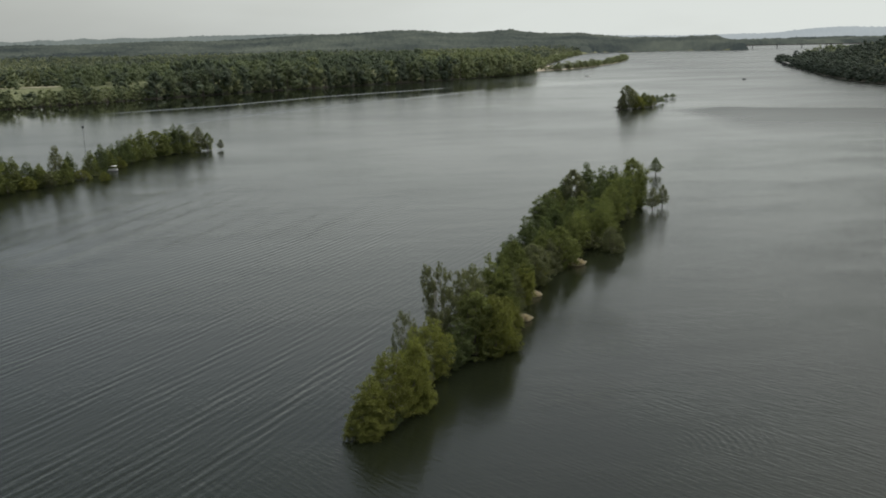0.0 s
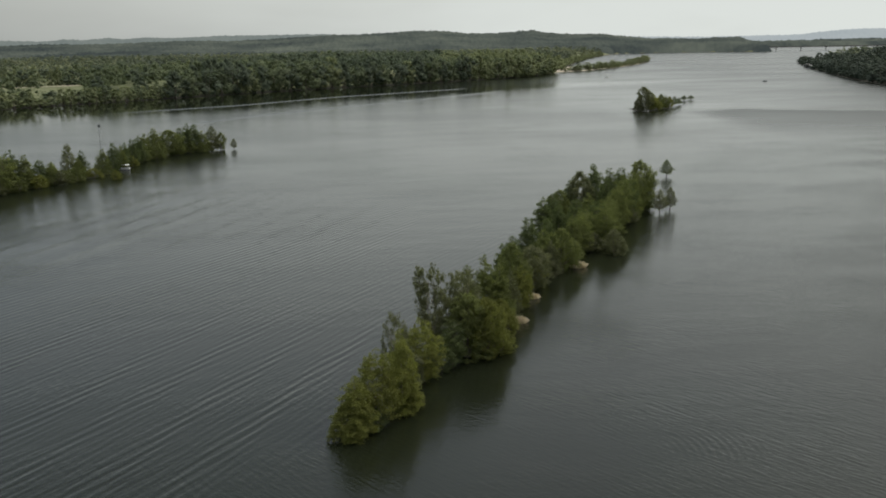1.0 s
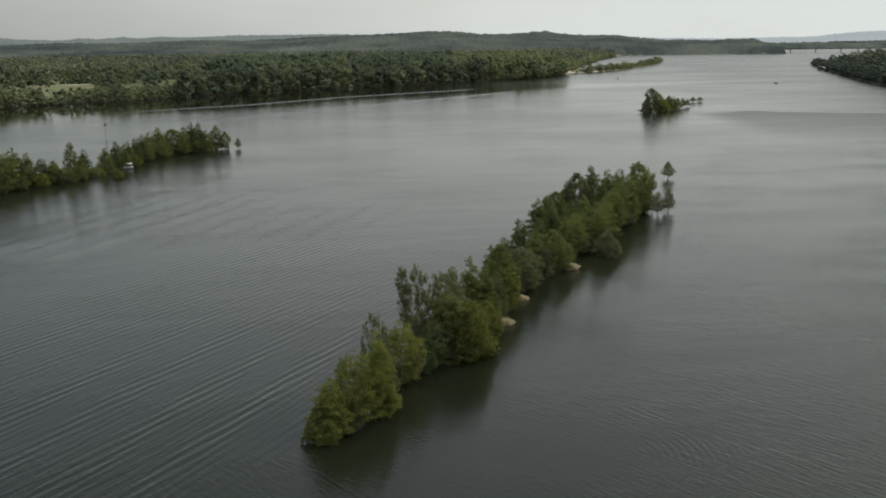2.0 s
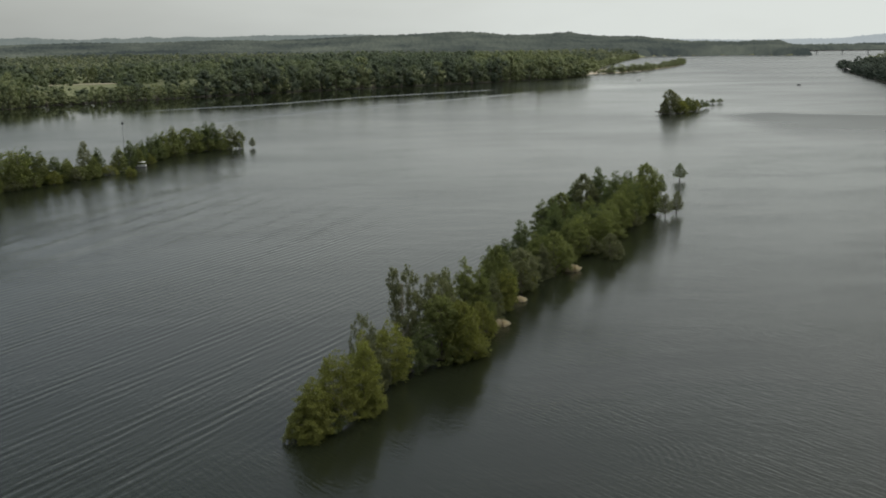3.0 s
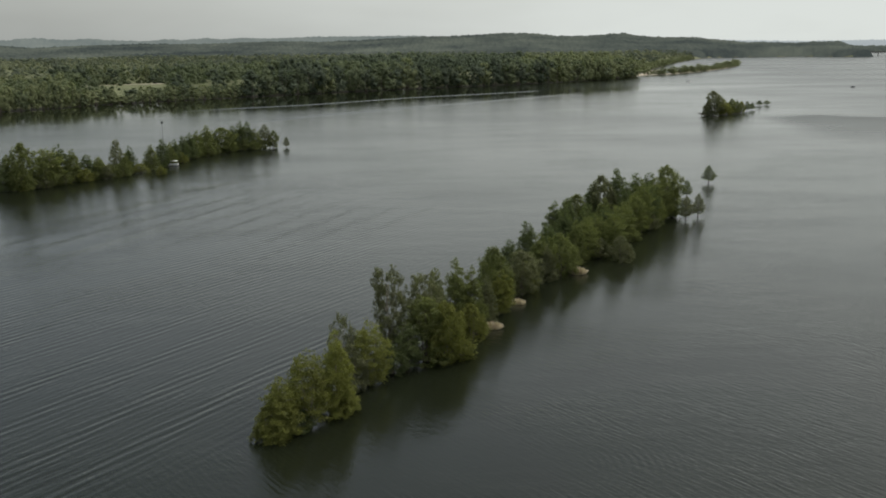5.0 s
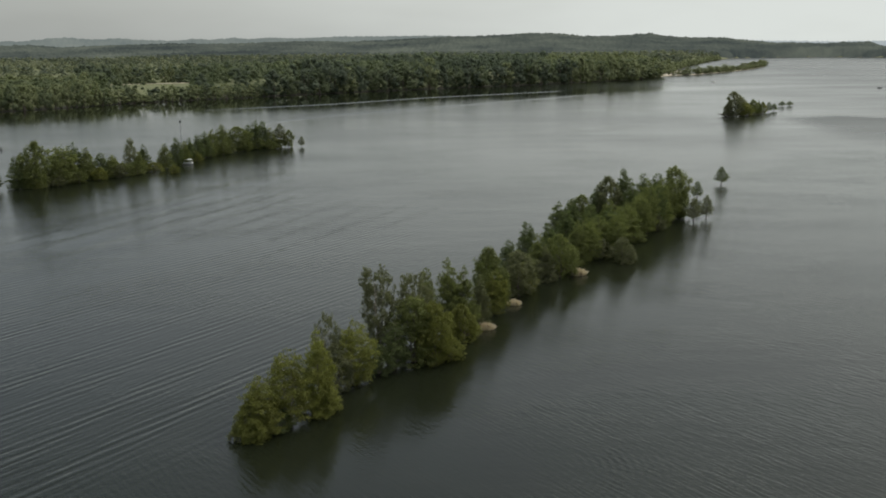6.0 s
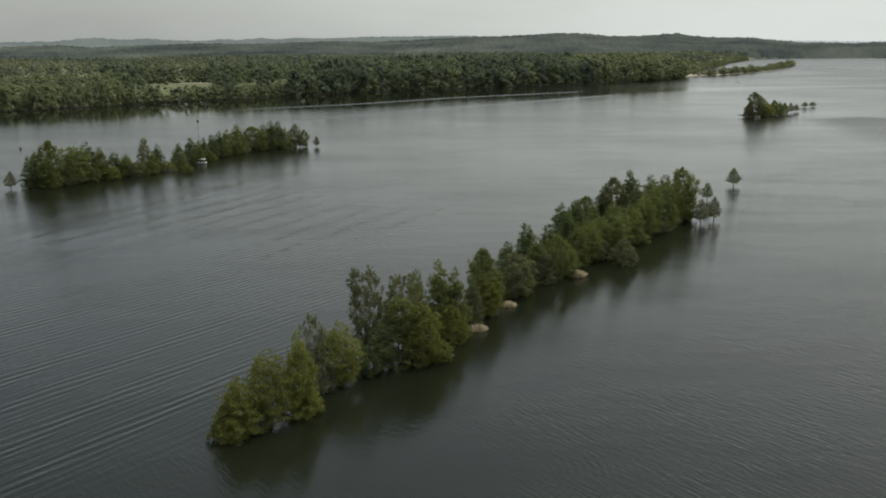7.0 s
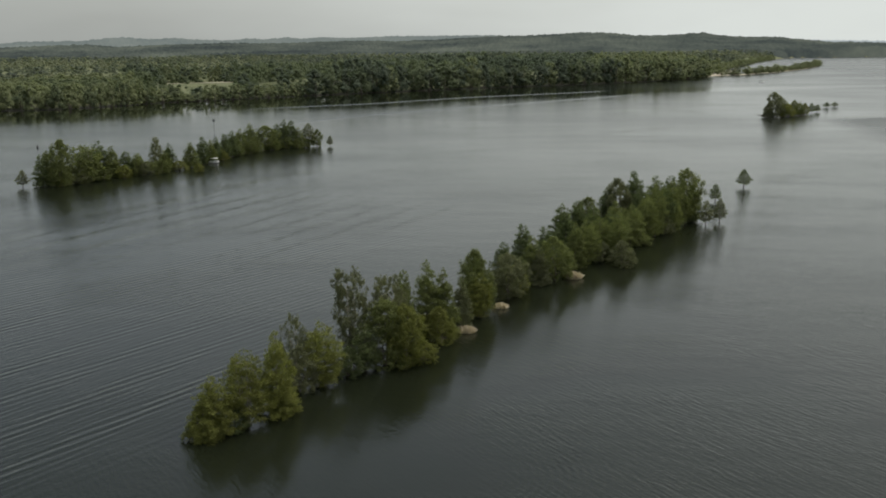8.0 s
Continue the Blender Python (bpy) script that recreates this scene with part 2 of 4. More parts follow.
    l.new(math_node(n, l, "MULTIPLY_ADD", patch, 26.0, off_bank), wind.inputs[0])
    upriver = n.new("ShaderNodeMapRange")
    upriver.inputs[1].default_value, upriver.inputs[2].default_value = 720.0, 900.0
    l.new(sep.outputs[1], upriver.inputs[0])
    windy = math_node(n, l, "MAXIMUM", wind.outputs[0], upriver.outputs[0])
    east = math_node(n, l, "MULTIPLY", east, windy)
    fine = math_node(n, l, "MULTIPLY", fine, windy)
    # short steep chop on the open water
    chop_west = math_node(n, l, "MULTIPLY", noise_at(mapped(66, 0.42, 1.9), 1.0, 4.0, 0.6), on_west.outputs[0])
    chop = math_node(n, l, "MULTIPLY_ADD", math_node(n, l, "MULTIPLY", noise_at(mapped(-48, 0.45, 2.7), 1.0, 4.0, 0.6), 1.15), math_node(n, l, "SUBTRACT", 1.0, on_west.outputs[0]), chop_west)
    chop_on = n.new("ShaderNodeMapRange")
    chop_on.inputs[1].default_value, chop_on.inputs[2].default_value = 0.35, 0.62
    chop_on.inputs[3].default_value = 0.3
    l.new(paw_patch, chop_on.inputs[0])
    die = n.new("ShaderNodeMapRange")
    die.interpolation_type = "SMOOTHSTEP"
    die.inputs[1].default_value, die.inputs[2].default_value = 190.0, 520.0
    die.inputs[3].default_value, die.inputs[4].default_value = 1.0, 0.0
    l.new(sep.outputs[1], die.inputs[0])
    chop = math_node(n, l, "MULTIPLY", math_node(n, l, "MULTIPLY", chop, chop_on.outputs[0]), die.outputs[0])
    h = math_node(n, l, "MULTIPLY_ADD", chop, 0.062, math_node(n, l, "MULTIPLY", swell, 0.0135))
    h = math_node(n, l, "MULTIPLY_ADD", east, 0.050, h)
    h = math_node(n, l, "MULTIPLY_ADD", math_node(n, l, "MULTIPLY", fine, broad), 0.022, h)
    # rings of a spent ripple east of the island
    gone = n.new("ShaderNodeVectorMath")
    gone.operation = "DISTANCE"
    gone.inputs[1].default_value = (15.0, 77.5, 0)
    l.new(geo.outputs["Position"], gone.inputs[0])
    here = n.new("ShaderNodeVectorMath")
    here.operation = "DISTANCE"
    here.inputs[1].default_value = (24.5, 77.5, 0)
    l.new(geo.outputs["Position"], here.inputs[0])
    near = n.new("ShaderNodeMapRange")
    near.inputs[1].default_value, near.inputs[2].default_value = 1.5, 6.5
    near.inputs[3].default_value, near.inputs[4].default_value = 1.0, 0.0
    l.new(here.outputs["Value"], near.inputs[0])
    rings = math_node(n, l, "MULTIPLY", math_node(n, l, "SINE", math_node(n, l, "MULTIPLY", gone.outputs["Value"], 8.5)), near.outputs[0])
    h = math_node(n, l, "MULTIPLY_ADD", rings, 0.009, h)
    bump = node(n, "ShaderNodeBump", Strength=1.0, Distance=1.0)
    l.new(h, bump.inputs["Height"])
    l.new(bump.outputs[0], p.inputs["Normal"])
    # roughness: ripples too fine to tell apart, more of them far out and in the gusts
    rr = n.new("ShaderNodeMapRange")
    rr.inputs[1].default_value, rr.inputs[2].default_value = 0.40, 0.62
    rr.inputs[3].default_value, rr.inputs[4].default_value = 0.0, 0.05
    l.new(broad, rr.inputs[0])
    reach = n.new("ShaderNodeMapRange")
    reach.inputs[1].default_value, reach.inputs[2].default_value = 90.0, 380.0
    reach.inputs[3].default_value, reach.inputs[4].default_value = 0.045, 0.125
    l.new(sep.outputs[1], reach.inputs[0])
    # a gust with a sharp far edge east of the islet
    edge = n.new("ShaderNodeMapRange")
    edge.interpolation_type = "SMOOTHSTEP"
    edge.inputs[1].default_value, edge.inputs[2].default_value = -6.0, 6.0
    rim = math_node(n, l, "MULTIPLY_ADD", bend, 26.0, math_node(n, l, "MULTIPLY_ADD", math_node(n, l, "ABSOLUTE", math_node(n, l, "SUBTRACT", sep.outputs[0], 150.0)), -0.45, 506.0 - 13.0))
    l.new(math_node(n, l, "SUBTRACT", rim, sep.outputs[1]), edge.inputs[0])
    tail = n.new("ShaderNodeMapRange")
    tail.interpolation_type = "SMOOTHSTEP"
    tail.inputs[1].default_value, tail.inputs[2].default_value = 330.0, 480.0
    l.new(sep.outputs[1], tail.inputs[0])
    span = n.new("ShaderNodeMapRange")
    span.interpolation_type = "SMOOTHSTEP"
    span.inputs[1].default_value, span.inputs[2].default_value = 112.0, 135.0
    l.new(sep.outputs[0], span.inputs[0])
    gust = math_node(n, l, "MULTIPLY", math_node(n, l, "MULTIPLY", edge.outputs[0], tail.outputs[0]), span.outputs[0])
    open_reach = n.new("ShaderNodeMapRange")
    open_reach.inputs[1].default_value, open_reach.inputs[2].default_value = 130.0, 300.0
    open_reach.inputs[4].default_value = 0.08
    l.new(sep.outputs[0], open_reach.inputs[0])
    rough = math_node(n, l, "MULTIPLY", math_node(n, l, "ADD", rr.outputs[0], reach.outputs[0]), windy)
    rough = math_node(n, l, "MULTIPLY_ADD", gust, 0.14, math_node(n, l, "ADD", rough, open_reach.outputs[0]))
    l.new(math_node(n, l, "ADD", rough, 0.025), p.inputs["Roughness"])
    return m


WATER = water_material()


# ---- mesh helpers ----
def mesh_of(name, verts, faces, mat, smooth=False):
    """A mesh from arrays; all faces have the same number of corners."""
    verts, faces = np.asarray(verts, np.float32), np.asarray(faces, np.int32)
    me = bpy.data.meshes.new(name)
    k = faces.shape[1]
    me.vertices.add(len(verts))
    me.vertices.foreach_set("co", verts.ravel())
    me.loops.add(faces.size)
    me.loops.foreach_set("vertex_index", faces.ravel())
    me.polygons.add(len(faces))
    me.polygons.foreach_set("loop_start", np.arange(0, faces.size, k, dtype=np.int32))
    if smooth:
        me.polygons.foreach_set("use_smooth", np.ones(len(faces), dtype=bool))
    me.materials.append(mat)
    me.update(calc_edges=True)
    me.validate()
    return me


def part(name, data, parent, label=""):
    ob = new(name, data)
    ob.parent = parent
    return tagged(ob, label) if label else ob


def from_bm(name, bm, mat):
    me = bpy.data.meshes.new(name)
    bm.to_mesh(me)
    bm.free()
    me.materials.append(mat)
    return me


def box_into(bm, x0, y0, z0, x1, y1, z1, bevel=0.0):
    made = bmesh.ops.create_cube(bm, size=1.0)["verts"]
    for v in made:
        v.co = Vector(((x0 + x1) / 2 + v.co.x * (x1 - x0), (y0 + y1) / 2 + v.co.y * (y1 - y0), (z0 + z1) / 2 + v.co.z * (z1 - z0)))
    if bevel:
        bmesh.ops.bevel(bm, geom=list({e for v in made for e in v.link_edges}), offset=bevel, segments=2, affect="EDGES")


def box(name, mat, parent, dims, bevel=0.02, label=""):
    bm = bmesh.new()
    box_into(bm, *dims, bevel)
    return part(name, from_bm(name, bm, mat), parent, label)


def tubes(paths, sides=6):
    """Tapered tubes along paths of (point, radius); returns arrays."""
    V, Fc, base = [], [], 0
    ang = np.arange(sides) * 2 * np.pi / sides
    for path in paths:
        pts = np.array([p for p, _ in path], float)
        rad = np.array([r for _, r in path], float)
        t = np.gradient(pts, axis=0)
        t /= np.linalg.norm(t, axis=1)[:, None] + 1e-9
        ref = np.where(np.abs(t[:, 2:3]) > 0.9, np.array([[1.0, 0, 0]]), np.array([[0, 0, 1.0]]))
        u = np.cross(t, ref)
        u /= np.linalg.norm(u, axis=1)[:, None]
        w = np.cross(t, u)
        ring = pts[:, None] + rad[:, None, None] * (np.cos(ang)[None, :, None] * u[:, None] + np.sin(ang)[None, :, None] * w[:, None])
        V.append(ring.reshape(-1, 3))
        for i in range(len(pts) - 1):
            a = base + i * sides + np.arange(sides)
            b = base + i * sides + (np.arange(sides) + 1) % sides
            Fc.append(np.stack([a, b, b + sides, a + sides], 1))
        base += len(pts) * sides
    return np.concatenate(V), np.concatenate(Fc)


def unit(v):
    return v / (np.linalg.norm(v, axis=-1, keepdims=True) + 1e-9)


def leaf_spray(rng, centres, radii, n, size, up=0.3, slim=0.5, loose=1.0, dome=0.0):
    """n small pointed leaf sprays over clumps within clumps; each a triangle."""
    kids = 7
    d0 = unit(rng.normal(size=(len(centres), kids, 3)))
    sub = (centres[:, None] + d0 * radii[:, None] * (0.45 + 0.5 * rng.random((len(centres), kids, 1)))).reshape(-1, 3)
    subr = np.repeat(radii * 0.46, kids, 0) * (0.6 + 0.8 * rng.random((len(sub), 1)))
    home = np.repeat(centres, kids, 0)
    w = subr[:, 0] * subr[:, 2]
    pick = rng.choice(len(sub), n, p=w / w.sum())
    d = unit(rng.normal(size=(n, 3)))
    flip = (d[:, 2] < 0) & (rng.random(n) < 0.4)
    d[flip, 2] *= -1
    pos = sub[pick] + d * subr[pick] * (0.35 + 0.85 * rng.random((n, 1)))
    outward = unit(pos - home[pick]) * (1 - dome) + unit(pos - np.array([0, 0, 0.4])) * dome
    nrm = unit(d * 0.45 * loose + outward * 0.6 + rng.normal(size=(n, 3)) * 0.3 * loose + np.array([0, 0, up]))
    a = unit(np.cross(nrm, rng.normal(size=(n, 3))))
    b = np.cross(nrm, a)
    s = size * (0.6 + 0.8 * rng.random((n, 1)))
    V = np.stack([pos + a * s * 1.2, pos - a * s * 0.8 + b * s * slim * 1.5, pos - a * s * 0.8 - b * s * slim * 1.5], 1).reshape(-1, 3)
    V[:, 2] = np.maximum(V[:, 2], 0.012)
    return V, np.arange(3 * n).reshape(-1, 3)


# crown outlines over the crown's height u: radius of at most 0.5
OUTLINE = {
    "bush": lambda u: 0.5 * np.clip(1 - np.abs((u - 0.25) / 0.77) ** 2.0, 0.03, 1) ** 0.75,
    "multi": lambda u: 0.5 * np.clip(1 - np.abs((u - 0.35) / 0.67) ** 2.0, 0.03, 1) ** 0.7,
    "cone": lambda u: 0.5 * np.clip(np.minimum(0.72 + 1.5 * u, 1.18 * (1 - u) ** 0.62), 0.04, 1),
    "column": lambda u: 0.5 * np.clip(1 - np.abs(2 * u - 0.95) ** 3.2, 0.1, 1),
    "sparse": lambda u: 0.5 * np.sqrt(np.clip(1 - ((u - 0.5) / 0.55) ** 2, 0.05, 1)),
    "open": lambda u: 0.5 * np.sqrt(np.clip(1 - ((u - 0.58) / 0.55) ** 2, 0.08, 1)),
    "wide": lambda u: 0.5 * np.sqrt(np.clip(1 - ((u - 0.3) / 0.72) ** 2, 0.02, 1)),
    "cypress": lambda u: 0.5 * np.clip(np.minimum(0.6 + 1.6 * u, 1.12 * (1 - u) ** 0.5), 0.07, 1),
    "round": lambda u: 0.5 * np.clip(1 - np.abs((u - 0.38) / 0.64) ** 2.2, 0.04, 1) ** 0.7,
    "lone": lambda u: 0.5 * np.clip(np.minimum(0.62 + 1.4 * u, 1.15 * (1 - u) ** 0.62), 0.07, 1),
}
# kind: crown base, clumps, clump size, stems, clump flatness, leaves' share
HABIT = {
    "bush": (0.0, 190, 0.080, 4, 0.9, 1.0), "multi": (0.12, 210, 0.0, 4, 1.0, 0.85), "cone": (0.0, 240, 0.0, 1, 1.0, 1.0),
    "column": (0.0, 230, 0.0, 2, 1.0, 0.9), "sparse": (0.04, 60, 0.085, 3, 1.2, 0.46), "open": (0.08, 150, 0.070, 4, 0.9, 0.72),
    "wide": (0.0, 210, 0.080, 4, 0.8, 1.15), "cypress": (0.0, 240, 0.0, 1, 1.0, 1.0), "round": (0.0, 200, 0.080, 2, 0.95, 1.05),
    "lone": (0.18, 120, 0.0, 1, 1.0, 0.5),
}


def stems_of(rng, seed, stems, spread):
    """Trunks, each a path of points and radii."""
    paths = []
    for k in range(stems):
        a = 2 * np.pi * k / stems + seed
        lean = 0.0 if stems == 1 else spread
        top = np.array([np.cos(a) * lean, np.sin(a) * lean, 0.90 - 0.14 * (stems > 1) * rng.random()])
        root = np.array([np.cos(a) * 0.04 * (stems > 1), np.sin(a) * 0.04 * (stems > 1), -0.03])
        tt = np.linspace(0, 1, 7)[:, None]
        line = root + (top - root) * tt + np.concatenate([rng.normal(size=(7, 2)) * 0.012, np.zeros((7, 1))], 1) * np.sin(np.pi * tt)
        thick = (0.024 if stems == 1 else 0.016) * (1 - 0.85 * tt[:, 0]) + 0.014 * np.exp(-tt[:, 0] * 14)
        paths.append(list(zip(line, thick)))
    return paths


def tiers(rng, kind, seed, leaves, size, slim, limbs):
    """A feathery tree: flat sprays of leaves along branches that leave the stems tier by tier."""
    cb, count, _, stems, _, share = HABIT[kind]
    paths = stems_of(rng, seed, stems, 0.16)
    u = (np.arange(count) + rng.random(count)) / count
    ang = np.arange(count) * 2.39996 + rng.normal(size=count) * 0.45
    lobes = 1 + 0.09 * np.sin(2 * ang + seed) * np.sin(7 * u + seed) + 0.06 * np.sin(3 * ang + 11 * u)
    reach = OUTLINE[kind](u) * (0.62 + 0.46 * rng.random(count)) * lobes
    # side leaders stand beside the main one and end lower
    lead = np.zeros((count, 2))
    if kind != "lone":
        which = rng.integers(0, 4, count)
        turn = which * 2.1 + seed
        lead = np.stack([np.cos(turn), np.sin(turn)], 1) * np.where(which > 0, 0.12, 0.0)[:, None]
        u = u * np.array([1.0, 0.90, 0.80, 0.86])[which]
        reach = reach * np.where(which > 0, 0.86, 0.95)
    way = np.stack([np.cos(ang), np.sin(ang)], 1)
    foot, tip = np.zeros((count, 3)), np.zeros((count, 3))
    for i in range(count):
        line = np.array([p for p, _ in paths[i % stems]])
        z = cb + (1 - cb) * (0.02 + 0.94 * u[i])
        z0 = max(z - 0.10 * reach[i], 0.02)
        foot[i] = [np.interp(z0, line[:, 2], line[:, 0]) + lead[i, 0] * u[i], np.interp(z0, line[:, 2], line[:, 1]) + lead[i, 1] * u[i], z0]
        tip[i] = [lead[i, 0] + way[i, 0] * reach[i], lead[i, 1] + way[i, 1] * reach[i], z + reach[i] * (0.22 * u[i] - 0.10)]
    n = int(leaves * share)
    w = (reach + 0.03) ** 1.4
    pick = rng.choice(count, n, p=w / w.sum())
    s = 0.18 + 0.86 * np.sqrt(rng.random((n, 1)))
    side = np.stack([-way[pick, 1], way[pick, 0], np.zeros(n)], 1)
    wide_ = 0.022 + 0.26 * reach[pick, None] * (1.15 - 0.75 * s)
    pos = foot[pick] + (tip - foot)[pick] * s + side * rng.normal(size=(n, 1)) * wide_ * 0.62
    pos += rng.normal(size=(n, 3)) * np.array([0.016, 0.016, 0.013])
    pos[:, 2] -= 0.03 * s[:, 0] ** 2 * rng.random(n)
    out_ = np.stack([way[pick, 0], way[pick, 1], np.zeros(n)], 1)
    nrm = unit(rng.normal(size=(n, 3)) * 0.55 + out_ * 0.5 + np.array([0, 0, 0.55]))
    a = unit(np.cross(nrm, rng.normal(size=(n, 3))))
    b = np.cross(nrm, a)
    q = size * (0.6 + 0.8 * rng.random((n, 1)))
    V = np.stack([pos + a * q * 1.2, pos - a * q * 0.8 + b * q * slim * 1.5, pos - a * q * 0.8 - b * q * slim * 1.5], 1).reshape(-1, 3)
    V[:, 2] = np.maximum(V[:, 2], 0.012)
    for i in rng.permutation(count)[:limbs]:
        thick = 0.007 * (1 - 0.6 * u[i])
        paths.append([(foot[i], thick), ((foot[i] + tip[i]) / 2, thick * 0.7), (foot[i] + (tip[i] - foot[i]) * 0.85, thick * 0.25)])
    return V, np.arange(3 * n).reshape(-1, 3), paths


def grow(kind, seed, leaves, size, sides=6, slim=0.5, limbs=16):
    """Arrays of a tree one metre high and one wide: wood and crown."""
    rng = np.random.default_rng(seed)
    cb, count, lump, stems, flat, share = HABIT[kind]
    if not lump:
        V, Q, paths = tiers(rng, kind, seed, leaves, size, slim, limbs)
    else:
        f = OUTLINE[kind]
        u = (np.arange(count) + rng.random(count)) / count
        ang = np.arange(count) * 2.39996 + rng.normal(size=count) * 0.5
        lobes = 1 + 0.10 * np.sin(2 * ang + seed) * np.sin(6 * u + seed) + 0.07 * np.sin(3 * ang + 9 * u)
        away = np.maximum(f(u) * (0.35 + 0.65 * np.sqrt(rng.random(count))) * (0.86 + 0.26 * rng.random(count)) * lobes - lump * 0.4, 0)
        wob = 0.05 * np.sin(u * 5 + seed)
        c = np.stack([np.cos(ang) * away + wob, np.sin(ang) * away - wob, cb + (1 - cb) * (0.03 + 0.93 * u)], 1)
        r = lump * (0.6 + 0.8 * rng.random(count)) * (0.55 + 0.9 * f(u))
        c[:, 2] = np.minimum(c[:, 2], 1 - r * flat * 0.8)
        radii = np.stack([r * 1.15, r * 1.15, r * flat], 1)
        V, Q = leaf_spray(rng, c, radii, int(leaves * share), size, 0.3, slim)
        paths = stems_of(rng, seed, stems, 0.14)
        for i in rng.permutation(count)[: min(count, limbs)]:
            stem = paths[i % stems]
            j = int(np.clip((c[i, 2] - 0.16) / 0.9 * 6, 1, 5))
            start, r0 = stem[j]
            mid = (start + c[i]) / 2 + np.array([0, 0, -0.015])
            paths.append([(start, r0 * 0.55), (mid, r0 * 0.38), (c[i], r0 * 0.12)])
    W, Wq = tubes(paths, sides)
    return V, Q, W, Wq


PROTO = {}


def proto(kind, leaf, variant, detail):
    key = (kind, leaf, variant, detail)
    if key not in PROTO:
        if detail == "far":
            _, _, W, Wq = grow(kind, 11 * variant + len(kind), 60, 0.05, 4, 0.5, 5)
            V, Q = billow(kind, 7 * variant + 3 * len(kind), 26, 0.15, 1250, 0.027)
            PROTO[key] = (mesh_of("trunk", W, Wq, BARK, True), mesh_of("crown", V, Q, LEAF[leaf], True))
            return PROTO[key]
        leaves, size = {"near": (20000, 0.0115), "mid": (7500, 0.0185)}[detail]
        bare = kind in ("multi", "open", "sparse")
        V, Q, W, Wq = grow(kind, 11 * variant + len(kind), leaves, size, 6, 0.5, 30 if bare else 16)
        PROTO[key] = (mesh_of("trunk", W, Wq, PALE_BARK if bare else BARK, True), mesh_of("crown", V, Q, LEAF[leaf]))
    return PROTO[key]


def plant(name, label, category, group, kind, leaf, x, y, height, width, detail, z=0.0, variant=0):
    wood, crown = proto(kind, leaf, variant, detail)
    ob = new(name)
    turn = (x * 37.7 + y * 91.3) % 360
    ob.matrix_world = pose(x, y, z, 0, 0, turn) @ Matrix.Diagonal((width, width, height, 1))
    part("trunk", wood, ob)
    part("crown", crown, ob)
    return tagged(ob, label, category, group)


# ---- river outline ----
SHORE_WEST = [(-1500, -5200), (-1100, -1200), (-820, 0), (-600, 300), (-430, 470), (-344, 523), (-315, 540), (-295, 575), (-282, 615), (-262, 636), (-239, 668), (-205, 712), (-175, 752), (-126, 806), (-78, 851), (-32, 893), (18, 948), (70, 1010), (92, 1070), (104, 1130), (140, 1300), (186, 1560), (250, 1900), (330, 2230), (400, 2470)]
SHORE_FAR = [(500, 2520), (628, 2540), (764, 2400), (800, 2520), (880, 2900), (960, 3250), (1200, 3500), (3200, 3700)]
SHORE_EAST = [(3200, 3250), (1900, 3100), (1250, 2500), (760, 1900), (520, 1440), (478, 1378), (440, 1240), (406, 1120), (376, 990), (350, 890), (328, 790), (320, 720), (330, 620), (390, 450), (520, 200), (700, -300), (900, -1500), (1400, -5200)]
RIVER = np.array(SHORE_WEST + SHORE_FAR + SHORE_EAST, float)


def river_distance(x, y):
    """Metres from the waterline: negative on the river, positive on land."""
    best = np.full(x.shape, 1e9)
    inside = np.zeros(x.shape, bool)
    for (ax, ay), (bx, by) in zip(RIVER, np.roll(RIVER, -1, 0)):
        dx, dy = bx - ax, by - ay
        t = np.clip(((x - ax) * dx + (y - ay) * dy) / (dx * dx + dy * dy), 0, 1)
        best = np.minimum(best, np.hypot(x - ax - t * dx, y - ay - t * dy))
        cross = ((ay > y) != (by > y)) & (x < ax + (y - ay) * dx / (dy if dy else 1e-9))
        inside ^= cross
    return np.where(inside, -best, best)


# ridges: distance, depth, and crest height by bearing in degrees
RIDGES = [
    (1750, 420, [(-60, 4), (-40, 4), (-12, 5), (0, 6), (6, 3), (9, 0), (40, 0)]),
    (3000, 460, [(-60, 30), (-35, 26), (-32, 31), (-30.5, 33), (-28.8, 26), (-26, 32), (-23, 36), (-20, 33), (-16, 38), (-13, 35), (-10, 41), (-7.1, 49), (-6, 47), (-4.3, 51), (-2.6, 56), (-1, 55), (0.3, 47), (0.9, 45), (2.9, 46), (4.3, 51), (5.1, 43), (6.4, 38), (8.2, 39), (9.4, 32), (10.8, 24), (13.7, 20), (17.4, 27), (18.3, 24), (22.3, 23), (23.3, 18), (60, 20)]),
    (4550, 330, [(-60, 50), (-35, 48), (-33.9, 55), (-30.7, 58), (-29.4, 71), (-28.6, 73), (-27.4, 64), (-25.9, 69), (-24.7, 63), (-23, 59), (-21.6, 67), (-21.1, 62), (-19.7, 68), (-18.9, 62), (-17.6, 66), (-15.8, 62), (-13.5, 68), (-11.6, 67), (-7.4, 69), (-7, 63), (-5, 55), (4, 50), (8, 40), (11, 35), (13.5, 28), (19, 31), (20.5, 46), (22.2, 49), (25, 45), (60, 44)]),
]


def wander(x, y, step):
    """Smooth, uneven numbers about zero."""
    x, y = x / step, y / step
    return (np.sin(x * 1.3 + 1.7 * np.sin(y * 0.9)) + np.sin(y * 1.1 + 1.3 * np.sin(x * 0.7 + 2)) + 0.6 * np.sin(2.3 * x - 1.9 * y)) / 2.6


